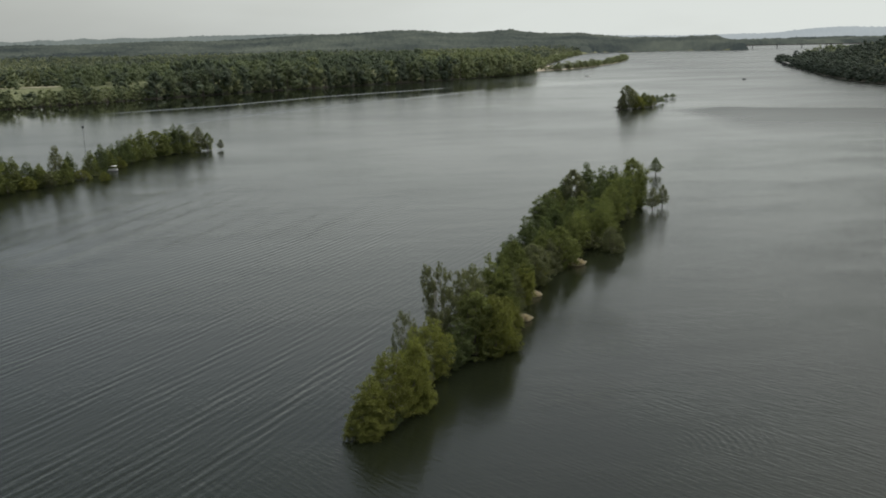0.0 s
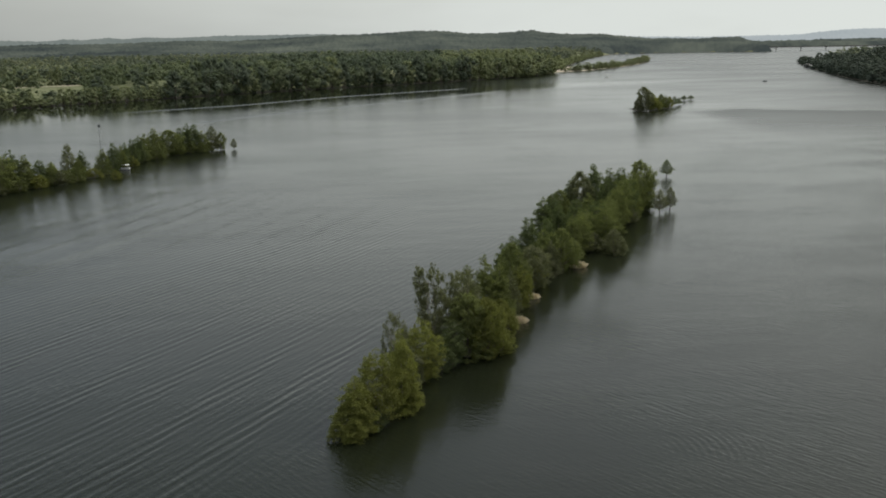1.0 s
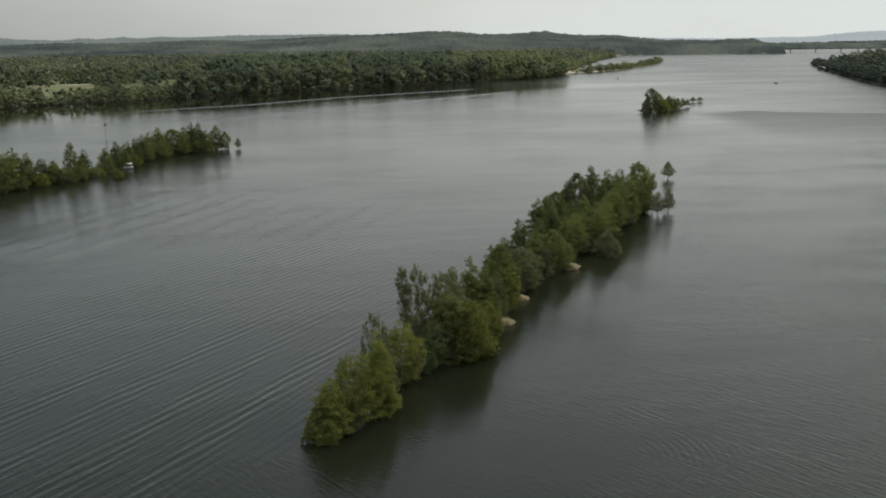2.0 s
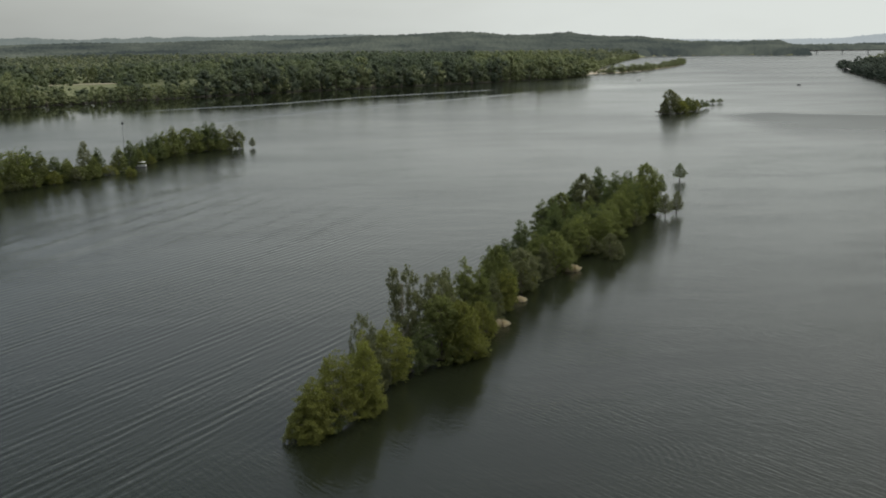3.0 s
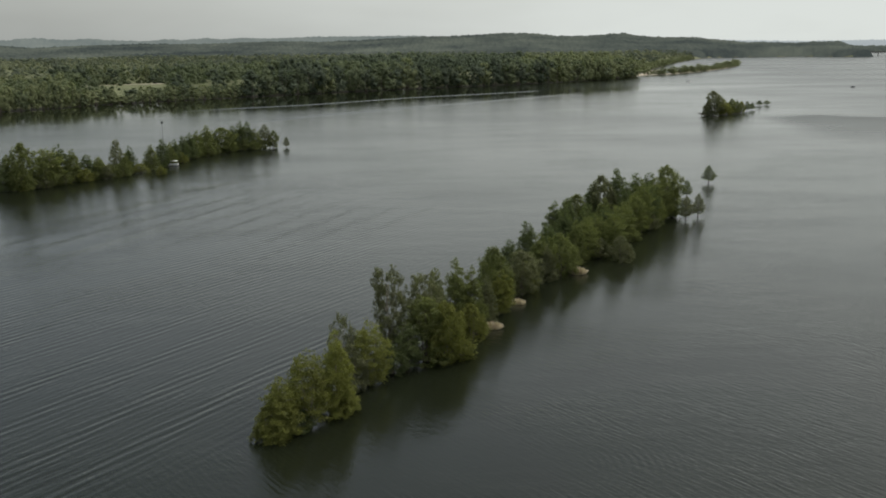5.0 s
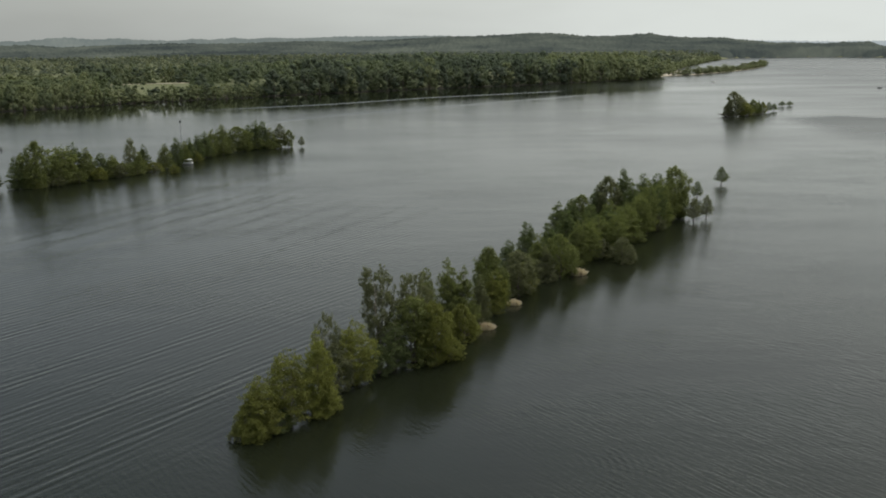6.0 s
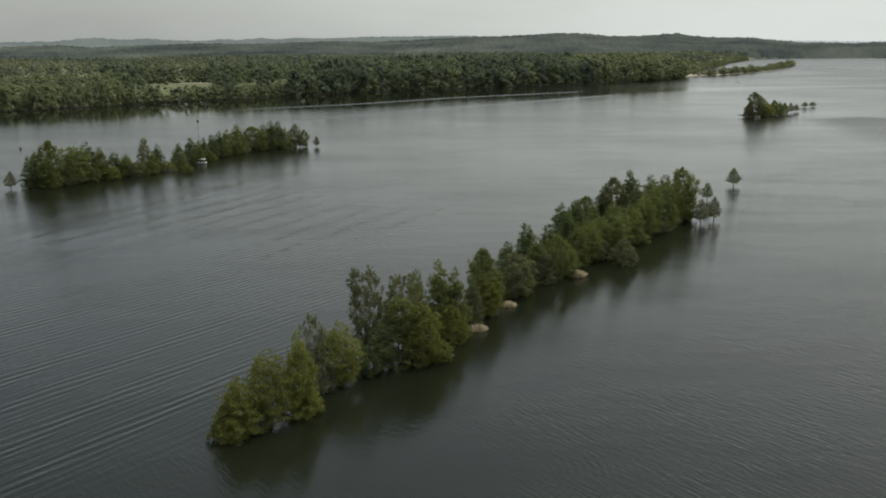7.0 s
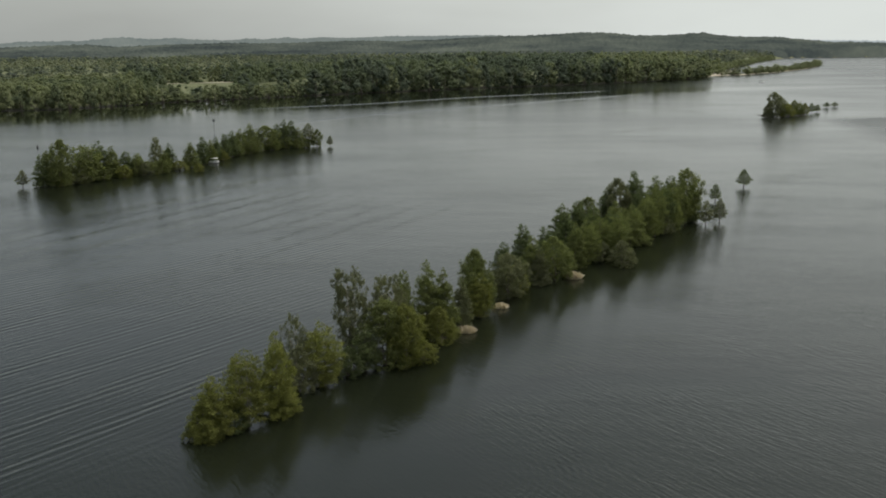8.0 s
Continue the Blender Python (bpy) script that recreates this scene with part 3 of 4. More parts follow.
def land_height(x, y):
    d = river_distance(x, y)
    r, az = np.hypot(x, y), np.degrees(np.arctan2(x, y))
    z = np.where(d > 0, 0.25 + np.minimum(d * 0.12, 2.2) + 0.5 * wander(x, y, 60), np.maximum(d * 0.15, -4.0) - 0.25)
    front = np.abs(az) < 60
    hill = np.zeros_like(x)
    for rc, wd, crest in RIDGES:
        zc = np.interp(az, [a for a, _ in crest], [h for _, h in crest])
        hill = np.maximum(hill, zc * np.exp(-((r - rc) / wd) ** 2) * (1 + 0.05 * wander(x, y, 170) + 0.05 * wander(x + 900, y, 480)))
    hill = np.maximum(hill, np.where(~front, 22 * np.clip((r - 1500) / 2500, 0, 1), 0))
    hill = np.maximum(hill, 34 * np.exp(-((x - 480) / 90) ** 2 - ((y - 850) / 170) ** 2))
    return np.where(d > 0, z + hill * np.clip(d / 60, 0, 1), z)


# one sheet of ground, river bed included, out to the horizon
az = np.radians(np.concatenate([np.arange(-180, -45, 3.0), np.arange(-45, 35, 0.4), np.arange(35, 180, 3.0)]))
rr = np.concatenate([[0.5, 60, 150, 230], np.geomspace(300, 4960, 180)])
A, R = np.meshgrid(az, rr)
gx, gy = R * np.sin(A), R * np.cos(A)
gz = land_height(gx, gy)
na, nr = len(az), len(rr)
i, j = np.meshgrid(np.arange(na), np.arange(nr - 1))
k = (i + 1) % na
ground_faces = np.stack([j * na + i, (j + 1) * na + i, (j + 1) * na + k, j * na + k], -1).reshape(-1, 4)
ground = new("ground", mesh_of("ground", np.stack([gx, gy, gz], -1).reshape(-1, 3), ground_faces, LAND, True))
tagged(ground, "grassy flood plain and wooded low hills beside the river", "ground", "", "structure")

water_mesh = bpy.data.meshes.new("water")
n_edge = 64
ring = [(4950 * math.cos(2 * math.pi * q / n_edge), 4950 * math.sin(2 * math.pi * q / n_edge), 0) for q in range(n_edge)]
water_mesh.from_pydata(ring, [], [list(range(n_edge))])
water_mesh.materials.append(WATER)
tagged(new("water", water_mesh), "broad grey-green river with light ripples under a hazy sky", "water", "", "structure")


# ---- woods ----
rng = np.random.default_rng(5)


GOLD = (1 + 5 ** 0.5) / 2
ICO_V = unit(np.array([(-1, GOLD, 0), (1, GOLD, 0), (-1, -GOLD, 0), (1, -GOLD, 0), (0, -1, GOLD), (0, 1, GOLD), (0, -1, -GOLD), (0, 1, -GOLD), (GOLD, 0, -1), (GOLD, 0, 1), (-GOLD, 0, -1), (-GOLD, 0, 1)]))
ICO_F = np.array([(0, 11, 5), (0, 5, 1), (0, 1, 7), (0, 7, 10), (0, 10, 11), (1, 5, 9), (5, 11, 4), (11, 10, 2), (10, 7, 6), (7, 1, 8), (3, 9, 4), (3, 4, 2), (3, 2, 6), (3, 6, 8), (3, 8, 9), (4, 9, 5), (2, 4, 11), (6, 2, 10), (8, 6, 7), (9, 8, 1)])


def billow(kind, seed, clumps, lump, fuzz, size):
    """A far tree one metre high and wide: uneven leafy clumps with loose sprays over them."""
    g = np.random.default_rng(seed)
    u = (np.arange(clumps) + g.random(clumps)) / clumps
    a = np.arange(clumps) * 2.39996 + g.normal(size=clumps) * 0.6
    f = OUTLINE[kind](u)
    away = np.maximum(f * (0.35 + 0.65 * np.sqrt(g.random(clumps))) * (0.8 + 0.4 * g.random(clumps)) - lump * 0.5, 0)
    r = lump * (0.6 + 0.8 * g.random(clumps)) * (0.6 + 0.8 * f)
    c = np.stack([np.cos(a) * away, np.sin(a) * away, np.minimum(0.02 + 0.96 * u, 1 - r * 0.7)], 1)
    jag = 1 + 0.20 * g.normal(size=(clumps, 12, 1)).clip(-1.6, 1.6)
    V = (c[:, None] + ICO_V[None] * r[:, None, None] * 0.52 * jag * np.array([1, 1, 0.9])).reshape(-1, 3)
    Fc = (ICO_F[None] + (np.arange(clumps) * 12)[:, None, None]).reshape(-1, 3)
    W, Q = leaf_spray(g, c, np.stack([r, r, r * 0.9], 1) * 1.1, fuzz, size, 0.3, 0.6, 0.35, 0.55)
    V = np.concatenate([V, W])
    V[:, 2] = np.maximum(V[:, 2], 0.005)
    return V, np.concatenate([Fc, Q + clumps * 12])


def far_protos(kinds, clumps, lump, seed, floor=0.0, fuzz=700, size=0.032):
    made = []
    for q, kind in enumerate(kinds):
        V, Q = billow(kind, seed + q, clumps, lump, fuzz, size)
        Q = Q[V[Q][:, :, 2].mean(1) > floor]          # crowns deep in a wood show their upper part alone
        used = np.unique(Q)
        back_ = np.zeros(len(V), int)
        back_[used] = np.arange(len(used))
        made.append((V[used], back_[Q]))
    return made


def forest(name, label, protos, x, y, z, h, w, mat):
    """Many trees in one mesh."""
    Vs, Qs, base = [], [], 0
    turn = rng.random(len(x)) * 2 * np.pi
    which = rng.integers(0, len(protos), len(x))
    for q, (V, Q) in enumerate(protos):
        s = np.nonzero(which == q)[0]
        if not len(s):
            continue
        c, sn = np.cos(turn[s])[:, None], np.sin(turn[s])[:, None]
        px = (V[None, :, 0] * c - V[None, :, 1] * sn) * w[s, None] + x[s, None]
        py = (V[None, :, 0] * sn + V[None, :, 1] * c) * w[s, None] + y[s, None]
        pz = V[None, :, 2] * h[s, None] + z[s, None]
        Vs.append(np.stack([px, py, pz], -1).reshape(-1, 3))
        Qs.append((Q[None] + (np.arange(len(s)) * len(V))[:, None, None]).reshape(-1, 3) + base)
        base += len(s) * len(V)
    ob = new(name, mesh_of(name, np.concatenate(Vs), np.concatenate(Qs), mat, True))
    return tagged(ob, label, "woodland", "", "stuff")


def scatter(step, r0, r1, a0, a1):
    """Jittered points of a grid between two distances and two bearings."""
    g = np.arange(-r1, r1, step)
    x, y = np.meshgrid(g, g[g > 0])
    x = (x + rng.uniform(-0.45, 0.45, x.shape) * step).ravel()
    y = (y + rng.uniform(-0.45, 0.45, y.shape) * step).ravel()
    r, a = np.hypot(x, y), np.degrees(np.arctan2(x, y))
    s = (r > r0) & (r < r1) & (a > a0) & (a < a1)
    return x[s], y[s]


def in_field(x, y):
    """A meadow from the low willows of the bank back to the wood, and a smaller one beyond."""
    t = np.clip(((x + 300) * -75 + (y - 690) * 190) / (75 ** 2 + 190 ** 2), 0, 1)
    one = np.hypot(x + 300 + 75 * t, y - 690 - 190 * t) < 34
    two = ((x + 455) / 60) ** 2 + ((y - 1265) / 45) ** 2 < 1
    return one | two


def wood(label, protos, x, y, tall, wide, dark, tints=("headland", "shade", "wood", "willow")):
    """A wood of mixed greens: each colour in a mesh of its own."""
    z = land_height(x, y) - 0.5
    tone = wander(x, y, 70) * 0.75 + rng.normal(size=len(x)) * 0.16 + dark
    tone = np.where(x > 250, tone, np.maximum(tone, -0.79))
    limits = (-9.0, -0.8, -0.15, 0.55, 9.0)
    for leaf, low, high in zip(tints, limits, limits[1:]):
        s = (tone >= low) & (tone < high)
        if s.any():
            forest("woodland", label, protos, x[s], y[s], z[s], tall[s], wide[s], LEAF[leaf])


# flood-plain wood behind the bank
x, y = scatter(14, 450, 1350, -39, 28)
d = river_distance(x, y)
keep = (d > 7) & (d < 330) & ~in_field(x, y) & ((d < 60) | (wander(x, y, 75) > -0.75)) & ((d < 110) | (rng.random(len(x)) < 0.6))
x, y, d = x[keep], y[keep], d[keep]
scrub = (x < -300) & (y < 580 - 2.0 * (x + 300)) & (d > 26)
east = x > 250
grove = (x > -215) & (x < -20)
tall = 15 + 6 * rng.random(len(x)) + 5 * wander(x, y, 55) + 3 * grove
tall = np.where(scrub, 8 + 4 * rng.random(len(x)) + 2.5 * wander(x, y, 30), tall)
tall = np.where(east, 9 + 7 * rng.random(len(x)), tall)
tall = np.where(~scrub & ~east & (x < -205) & (d < 30), 8.0, tall)
wide = 14 + 7 * rng.random(len(x)) + np.where(d > 110, 4, 0)
edge_ = (d < 34) | in_field(x, y - 34) | in_field(x, y - 16) | in_field(x + 24, y - 20) | (wander(x, y - 18, 75) < -0.73)
lift = 0.75 * scrub - 1.6 * east - 0.45 * grove + 0.55 * ((x > -20) & (x < 40)) + 0.9 * ((x >= 40) & ~east) - 0.35 * ((x < -330) & (y > 1000)) + 0.05
KINDS = ["round", "wide", "round", "bush", "multi"]
full, tops = far_protos(KINDS, 13, 0.18, 40, 0.0, 800, 0.021), far_protos(KINDS, 13, 0.18, 40, 0.42, 800, 0.021)
wood("dense mixed green riverside wood", full, x[edge_], y[edge_], tall[edge_], wide[edge_], lift[edge_])
wood("dense mixed green riverside wood", tops, x[~edge_], y[~edge_], tall[~edge_], wide[~edge_], lift[~edge_])
# woods between the fields and the hills
x, y = scatter(21, 1000, 2370, -39, 28)
d = river_distance(x, y)
keep = ((d > 330) | (np.hypot(x, y) > 1350)) & (d > 12) & ~in_field(x, y) & (wander(x, y, 120) > -0.5)
x, y = x[keep], y[keep]
# these leaves carry the haze of distance in their base colour
wood("distant broadleaf woods on low hills", far_protos(["wide", "round"], 8, 0.2, 60, 0.35, 90, 0.055), x, y, 10 + 5 * rng.random(len(x)) + 4 * wander(x, y, 90), 15 + 9 * rng.random(len(x)), 0.2 + 0.9 * wander(x, y, 160), ("hazed_shade", "hazed_shade", "hazed_wood", "hazed_willow"))


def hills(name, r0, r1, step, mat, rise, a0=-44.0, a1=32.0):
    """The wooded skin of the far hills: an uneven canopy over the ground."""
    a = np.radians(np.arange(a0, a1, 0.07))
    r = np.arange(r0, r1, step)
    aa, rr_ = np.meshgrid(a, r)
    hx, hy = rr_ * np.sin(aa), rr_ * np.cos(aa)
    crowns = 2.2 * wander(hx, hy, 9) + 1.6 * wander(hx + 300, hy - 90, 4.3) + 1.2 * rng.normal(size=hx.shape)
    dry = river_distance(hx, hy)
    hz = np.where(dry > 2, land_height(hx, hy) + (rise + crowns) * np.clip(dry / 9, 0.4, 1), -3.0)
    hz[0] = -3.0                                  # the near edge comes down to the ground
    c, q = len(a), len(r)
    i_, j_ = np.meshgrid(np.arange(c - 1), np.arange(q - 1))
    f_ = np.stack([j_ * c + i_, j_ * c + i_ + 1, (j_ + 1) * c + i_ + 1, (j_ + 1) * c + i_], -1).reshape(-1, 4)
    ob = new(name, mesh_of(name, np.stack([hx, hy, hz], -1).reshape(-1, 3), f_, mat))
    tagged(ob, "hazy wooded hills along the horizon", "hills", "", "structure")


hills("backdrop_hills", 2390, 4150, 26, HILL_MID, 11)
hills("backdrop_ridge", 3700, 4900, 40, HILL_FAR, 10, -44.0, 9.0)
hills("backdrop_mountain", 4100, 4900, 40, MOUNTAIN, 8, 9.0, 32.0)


def along(line, step):
    """Points every step metres along a line."""
    line = np.array(line, float)
    seg = np.linalg.norm(np.diff(line, axis=0), axis=1)
    s = np.concatenate([[0], np.cumsum(seg)])
    t = np.arange(0, s[-1], step)
    return np.interp(t, s, line[:, 0]), np.interp(t, s, line[:, 1])


# trees along the west bank, willows first and tall hardwoods further on
bx, by = along(SHORE_WEST[4:20], 7.0)
for q, (x, y) in enumerate(zip(bx, by)):
    x, y = x + rng.uniform(-1.5, 2.0), y + rng.uniform(-1.5, 2.5)
    low = x < -212
    if not low and q % 2:
        continue
    notch = abs(x + 268) < 5
    h = ((13.5 + 3.5 * rng.random()) if x < -287 else (9.5 + 2.5 * rng.random())) if low else (18 + 9 * rng.random())
    w = (10 + 5 * rng.random()) if low else (17 + 9 * rng.random())
    h *= 0.45 if notch else 1
    kind = ("bush", "round", "wide", "round")[q % 4] if low else ("round", "wide", "column")[q % 3]
    leaf = ("willow", "wood", "willow")[q % 3] if low or x > 20 else ("shade", "wood", "shade", "wood", "shade", "willow")[(q // 2) % 6]
    plant("willow_tree" if low else "broadleaf_tree", "pale green willow leaning from the river bank" if low else "tall dark green hardwood tree on the river bank", "tree", "trees along the far bank", kind, leaf, x, y, h, w, "far", 0.2, q % 2)
for q in range(9):
    plant("poplar_tree", "tall pale green poplar at the back of a meadow", "tree", "poplars by the meadow", "multi", "willow", -440 + 9 * q + rng.uniform(-3, 3), 905 + 6 * q + rng.uniform(-5, 5), 14 + 6 * rng.random(), 10 + 3 * rng.random(), "far", 2.0, q % 2)
ex, ey = along(SHORE_EAST[5:13], 11)
for q, (x, y) in enumerate(zip(ex, ey)):
    plant("broadleaf_tree", "dark green hardwood tree at the foot of a wooded headland", "tree", "trees along the headland", ("round", "wide", "multi")[q % 3], "headland", x + 3 + 3 * rng.random(), y, (7 if y > 1050 else 10) + 4 * rng.random(), 12 + 6 * rng.random(), "far", 0.2, q % 2)
ix, iy = along(SHORE_WEST[17:24], 13)
for q, (x, y) in enumerate(zip(ix, iy)):
    plant("willow_shrub", "pale green scrub willow along a quiet inlet", "shrub", "scrub of the inlet", ("bush", "wide", "round")[q % 3], "willow", x - 3 - 7 * rng.random(), y + rng.uniform(-3, 3), 6 + 6 * rng.random(), 13 + 6 * rng.random(), "far", 0.2, q % 2)
# low wooded spit
spit_ax, spit_ay = along([(102, 1142), (128, 1166), (150, 1190), (200, 1290), (250, 1420), (300, 1590), (330, 1730)], 9)
SPIT = list(zip(spit_ax, spit_ay))


# ---- islands ----
def mud_bank(name, label, line, half, top, mat=MUD):
    """A low uneven bank of mud along a line."""
    px, py = along(line, 4)
    V, Fc, cols = [], [], 9
    for q, (x, y) in enumerate(zip(px, py)):
        p, n_ = max(0, q - 1), min(len(px) - 1, q + 1)
        t = unit(np.array([px[n_] - px[p], py[n_] - py[p]]))
        end = min(q, len(px) - 1 - q)
        hw = half * min(1, 0.35 + end * 0.3) * (0.85 + 0.3 * rng.random())
        for c in range(cols):
            u = 2 * c / (cols - 1) - 1
            V.append((x - t[1] * u * hw, y + t[0] * u * hw, top * (1 - u * u) * (0.7 + 0.6 * rng.random()) - 0.35 * u * u))
    for q in range(len(px) - 1):
        for c in range(cols - 1):
            Fc.append((q * cols + c, q * cols + c + 1, (q + 1) * cols + c + 1, (q + 1) * cols + c))
    return tagged(new(name, mesh_of(name, V, Fc, mat, True)), label, "island", "", "structure")


mud_bank("ground_island", "low muddy island bank under flooded trees", [(-9, 82), (-6.5, 92), (-0.6, 104), (4, 117), (8.5, 136), (15, 152), (23, 168), (31, 192), (36, 204)], 1.6, -0.06)
mud_bank("ground_island_west", "low muddy island bank under flooded trees", [(-127, 233), (-117, 250), (-107, 273), (-104, 300), (-103, 322), (-95, 337), (-86, 344)], 1.6, 0.06)
mud_bank("ground_islet", "low muddy islet under a clump of trees", [(94, 502), (103, 508), (112, 520), (119, 532)], 3.0, 0.2)
mud_bank("ground_spit", "low sandy spit with scrub along the river", SPIT, 7, 0.7, SAND)
mud_bank("ground_beach", "pale sandy beach along the quiet inlet", [(104, 1118), (118, 1170), (131, 1228), (146, 1298), (160, 1372)], 7, 0.6, SAND)

TREE_NAME = {
    "bush": ("willow_shrub", "rounded yellow-green willow shrub overhanging the water", "shrub"),
    "multi": ("willow_tree", "bushy willow with several pale stems in the water", "tree"),
    "cone": ("conical_tree", "dense conical green tree standing in shallow water", "tree"),
    "column": ("columnar_tree", "upright columnar green tree on a flooded island", "tree"),
    "sparse": ("thin_tree", "thin grey-green tree with sparse leaves", "tree"),
    "open": ("open_tree", "tall open-crowned tree with bare twigs showing", "tree"),
    "wide": ("spreading_tree", "broad spreading green tree on a flooded island", "tree"),
    "cypress": ("bald_cypress", "feathery green bald cypress with a pointed crown", "tree"),
    "round": ("broadleaf_tree", "rounded mid-green broadleaf tree on a flooded island", "tree"),
    "lone": ("bald_cypress", "small flat-topped bald cypress on a bare trunk in the water", "tree"),
}
MAIN_LEAF = {"bush": "yellow", "multi": "yellow", "cone": "yellow", "column": "yellow", "sparse": "grey", "open": "grey", "wide": "green", "cypress": "deep", "round": "green", "lone": "deep"}
WEST_LEAF = {"bush": "green", "multi": "green", "cone": "green", "column": "green", "sparse": "grey", "open": "grey", "wide": "green", "cypress": "deep", "round": "green", "lone": "grey"}
count_of = {}


def island_tree(group, detail, kind, x, y, h, w, leaf=""):
    count_of[kind] = count_of.get(kind, 0) + 1
    name, label, category = TREE_NAME[kind]
    return plant(name, label, category, group, kind, leaf or MAIN_LEAF[kind], x, y, h, w, detail, 0.0, count_of[kind] % 2)


def main_tree(kind, x, y, h, w, leaf=""):
    return island_tree("trees of the long island", "near", kind, x, y, h * (1.07 if y > 100 and kind != "lone" else 1.0), w * (1.0 if kind == "lone" else 1.16), leaf)


def left_tree(kind, x, y, h, w, leaf=""):
    return island_tree("trees of the west island", "mid", kind, x, y, h, w, leaf or WEST_LEAF[kind])


def far_tree(kind, x, y, h, w, leaf=""):
    return island_tree("trees of the islet", "mid", kind, x, y, h, w, leaf)


main_tree("cone", -8.9, 81.5, 6.4, 4.6)
main_tree("bush", -9.9, 81.1, 3.4, 3.0)
main_tree("bush", -4.3, 88.6, 2.4, 2.8)
main_tree("bush", -1.3, 100.6, 3.2, 3.4, "deep")
main_tree("bush", -7.4, 83.6, 2.0, 2.4, "deep")
main_tree("multi", -7.0, 85.0, 8.0, 4.5)
main_tree("cone", -4.8, 88.0, 9.3, 4.2)
main_tree("sparse", -6.0, 96.6, 8.0, 3.0)
main_tree("round", -4.7, 94.8, 5.2, 3.2, "grey")
main_tree("column", -3.1, 96.9, 7.8, 4.3)
main_tree("open", -2.2, 105.5, 10.4, 4.2)
main_tree("open", 1.8, 108.5, 9.2, 4.0)
main_tree("wide", 2.0, 105.2, 7.4, 6.0, "green")
main_tree("round", 4.4, 104.9, 7.0, 4.4, "yellow")
main_tree("bush", 6.1, 106.4, 2.7, 3.0)
main_tree("multi", 0.2, 102.5, 5.4, 3.4, "deep")
main_tree("cypress", 4.4, 116.5, 9.8, 4.2, "green")
main_tree("cypress", 2.2, 113.7, 9.2, 3.2, "green")
main_tree("cypress", 6.4, 117.4, 8.6, 3.8, "green")
main_tree("cone", 8.0, 121.2, 6.6, 3.2, "grey")
main_tree("bush", 6.6, 114.4, 4.4, 3.6)
main_tree("round", 8.9, 128.5, 8.4, 4.6, "green")
main_tree("cypress", 7.6, 134.0, 7.6, 4.0)
main_tree("column", 9.7, 126.2, 6.4, 3.3, "yellow")
main_tree("round", 12.2, 136.9, 6.4, 5.4, "grey")
main_tree("bush", 12.6, 141.0, 4.0, 4.6)
main_tree("cypress", 9.8, 149.4, 5.7, 4.2)
main_tree("cypress", 12.6, 152.0, 8.2, 4.6)
main_tree("cypress", 14.6, 147.0, 7.2, 4.0, "green")
main_tree("cypress", 15.9, 154.6, 7.4, 4.4)
main_tree("round", 18.0, 149.4, 6.6, 5.0, "green")
main_tree("cone", 15.9, 146.2, 5.6, 3.8, "grey")
main_tree("cypress", 17.1, 176.0, 7.7, 4.8)
main_tree("cypress", 19.5, 182.9, 7.3, 4.6)
main_tree("cypress", 18.8, 163.0, 9.0, 4.4)
main_tree("cone", 20.6, 158.6, 7.4, 4.2, "green")
main_tree("column", 22.4, 161.5, 7.6, 4.0, "green")
main_tree("column", 24.4, 168.4, 6.8, 4.6, "green")
main_tree("cypress", 23.0, 172.0, 8.0, 4.6)
main_tree("round", 21.2, 186.5, 7.2, 5.0)
main_tree("cypress", 24.7, 197.9, 7.7, 5.2)
main_tree("bush", 28.4, 160.6, 4.2, 3.8, "grey")
main_tree("column", 27.5, 166.4, 8.4, 4.2, "green")
main_tree("column", 26.4, 172.4, 7.6, 4.2, "deep")
main_tree("cone", 26.4, 182.8, 7.4, 4.6, "green")
main_tree("round", 26.6, 197.5, 9.3, 5.6, "grey")
main_tree("cypress", 29.8, 199.4, 10.9, 5.6)
main_tree("column", 29.6, 177.0, 7.8, 4.6, "green")
main_tree("cone", 31.3, 191.1, 9.1, 5.0, "deep")
main_tree("column", 32.4, 183.4, 8.8, 4.2, "green")
main_tree("column", 34.0, 187.6, 10.4, 4.6, "green")
main_tree("cypress", 34.5, 207.1, 9.0, 5.6)
main_tree("column", 35.8, 192.5, 9.4, 4.2, "deep")
main_tree("cone", 37.4, 195.6, 9.6, 4.6, "green")
main_tree("round", 40.6, 203.8, 10.6, 6.4, "green")
main_tree("cypress", 37.6, 211.0, 8.6, 5.2)
main_tree("column", 39.0, 199.6, 8.8, 4.0, "green")
main_tree("cypress", 41.8, 205.0, 7.2, 4.2)
main_tree("bush", 24.8, 164.0, 3.2, 4.0, "grey")
main_tree("bush", 31.0, 178.6, 3.0, 3.8, "green")
main_tree("bush", 36.2, 191.0, 3.0, 3.4, "grey")
left_tree("lone", -130.6, 231.2, 4.9, 4.0)
left_tree("cypress", -126.0, 233.5, 9.0, 6.3)
left_tree("round", -123.2, 237.1, 12.4, 8.6)
left_tree("multi", -119.8, 245.1, 10.9, 10.4)
left_tree("bush", -121.6, 235.0, 8.5, 6.0)
left_tree("bush", -118.6, 241.2, 7.3, 5.8, "green")
left_tree("bush", -121.4, 239.6, 5.0, 5.6)
left_tree("bush", -118.0, 244.4, 4.0, 5.0)
left_tree("cone", -113.2, 262.0, 6.2, 5.2)
left_tree("cone", -108.2, 268.6, 6.6, 5.0)
left_tree("cone", -123.6, 234.4, 7.0, 5.0)
left_tree("cypress", -120.0, 251.9, 10.9, 8.2)
left_tree("cone", -116.8, 253.0, 9.5, 7.5)
left_tree("bush", -118.5, 246.8, 5.5, 5.8)
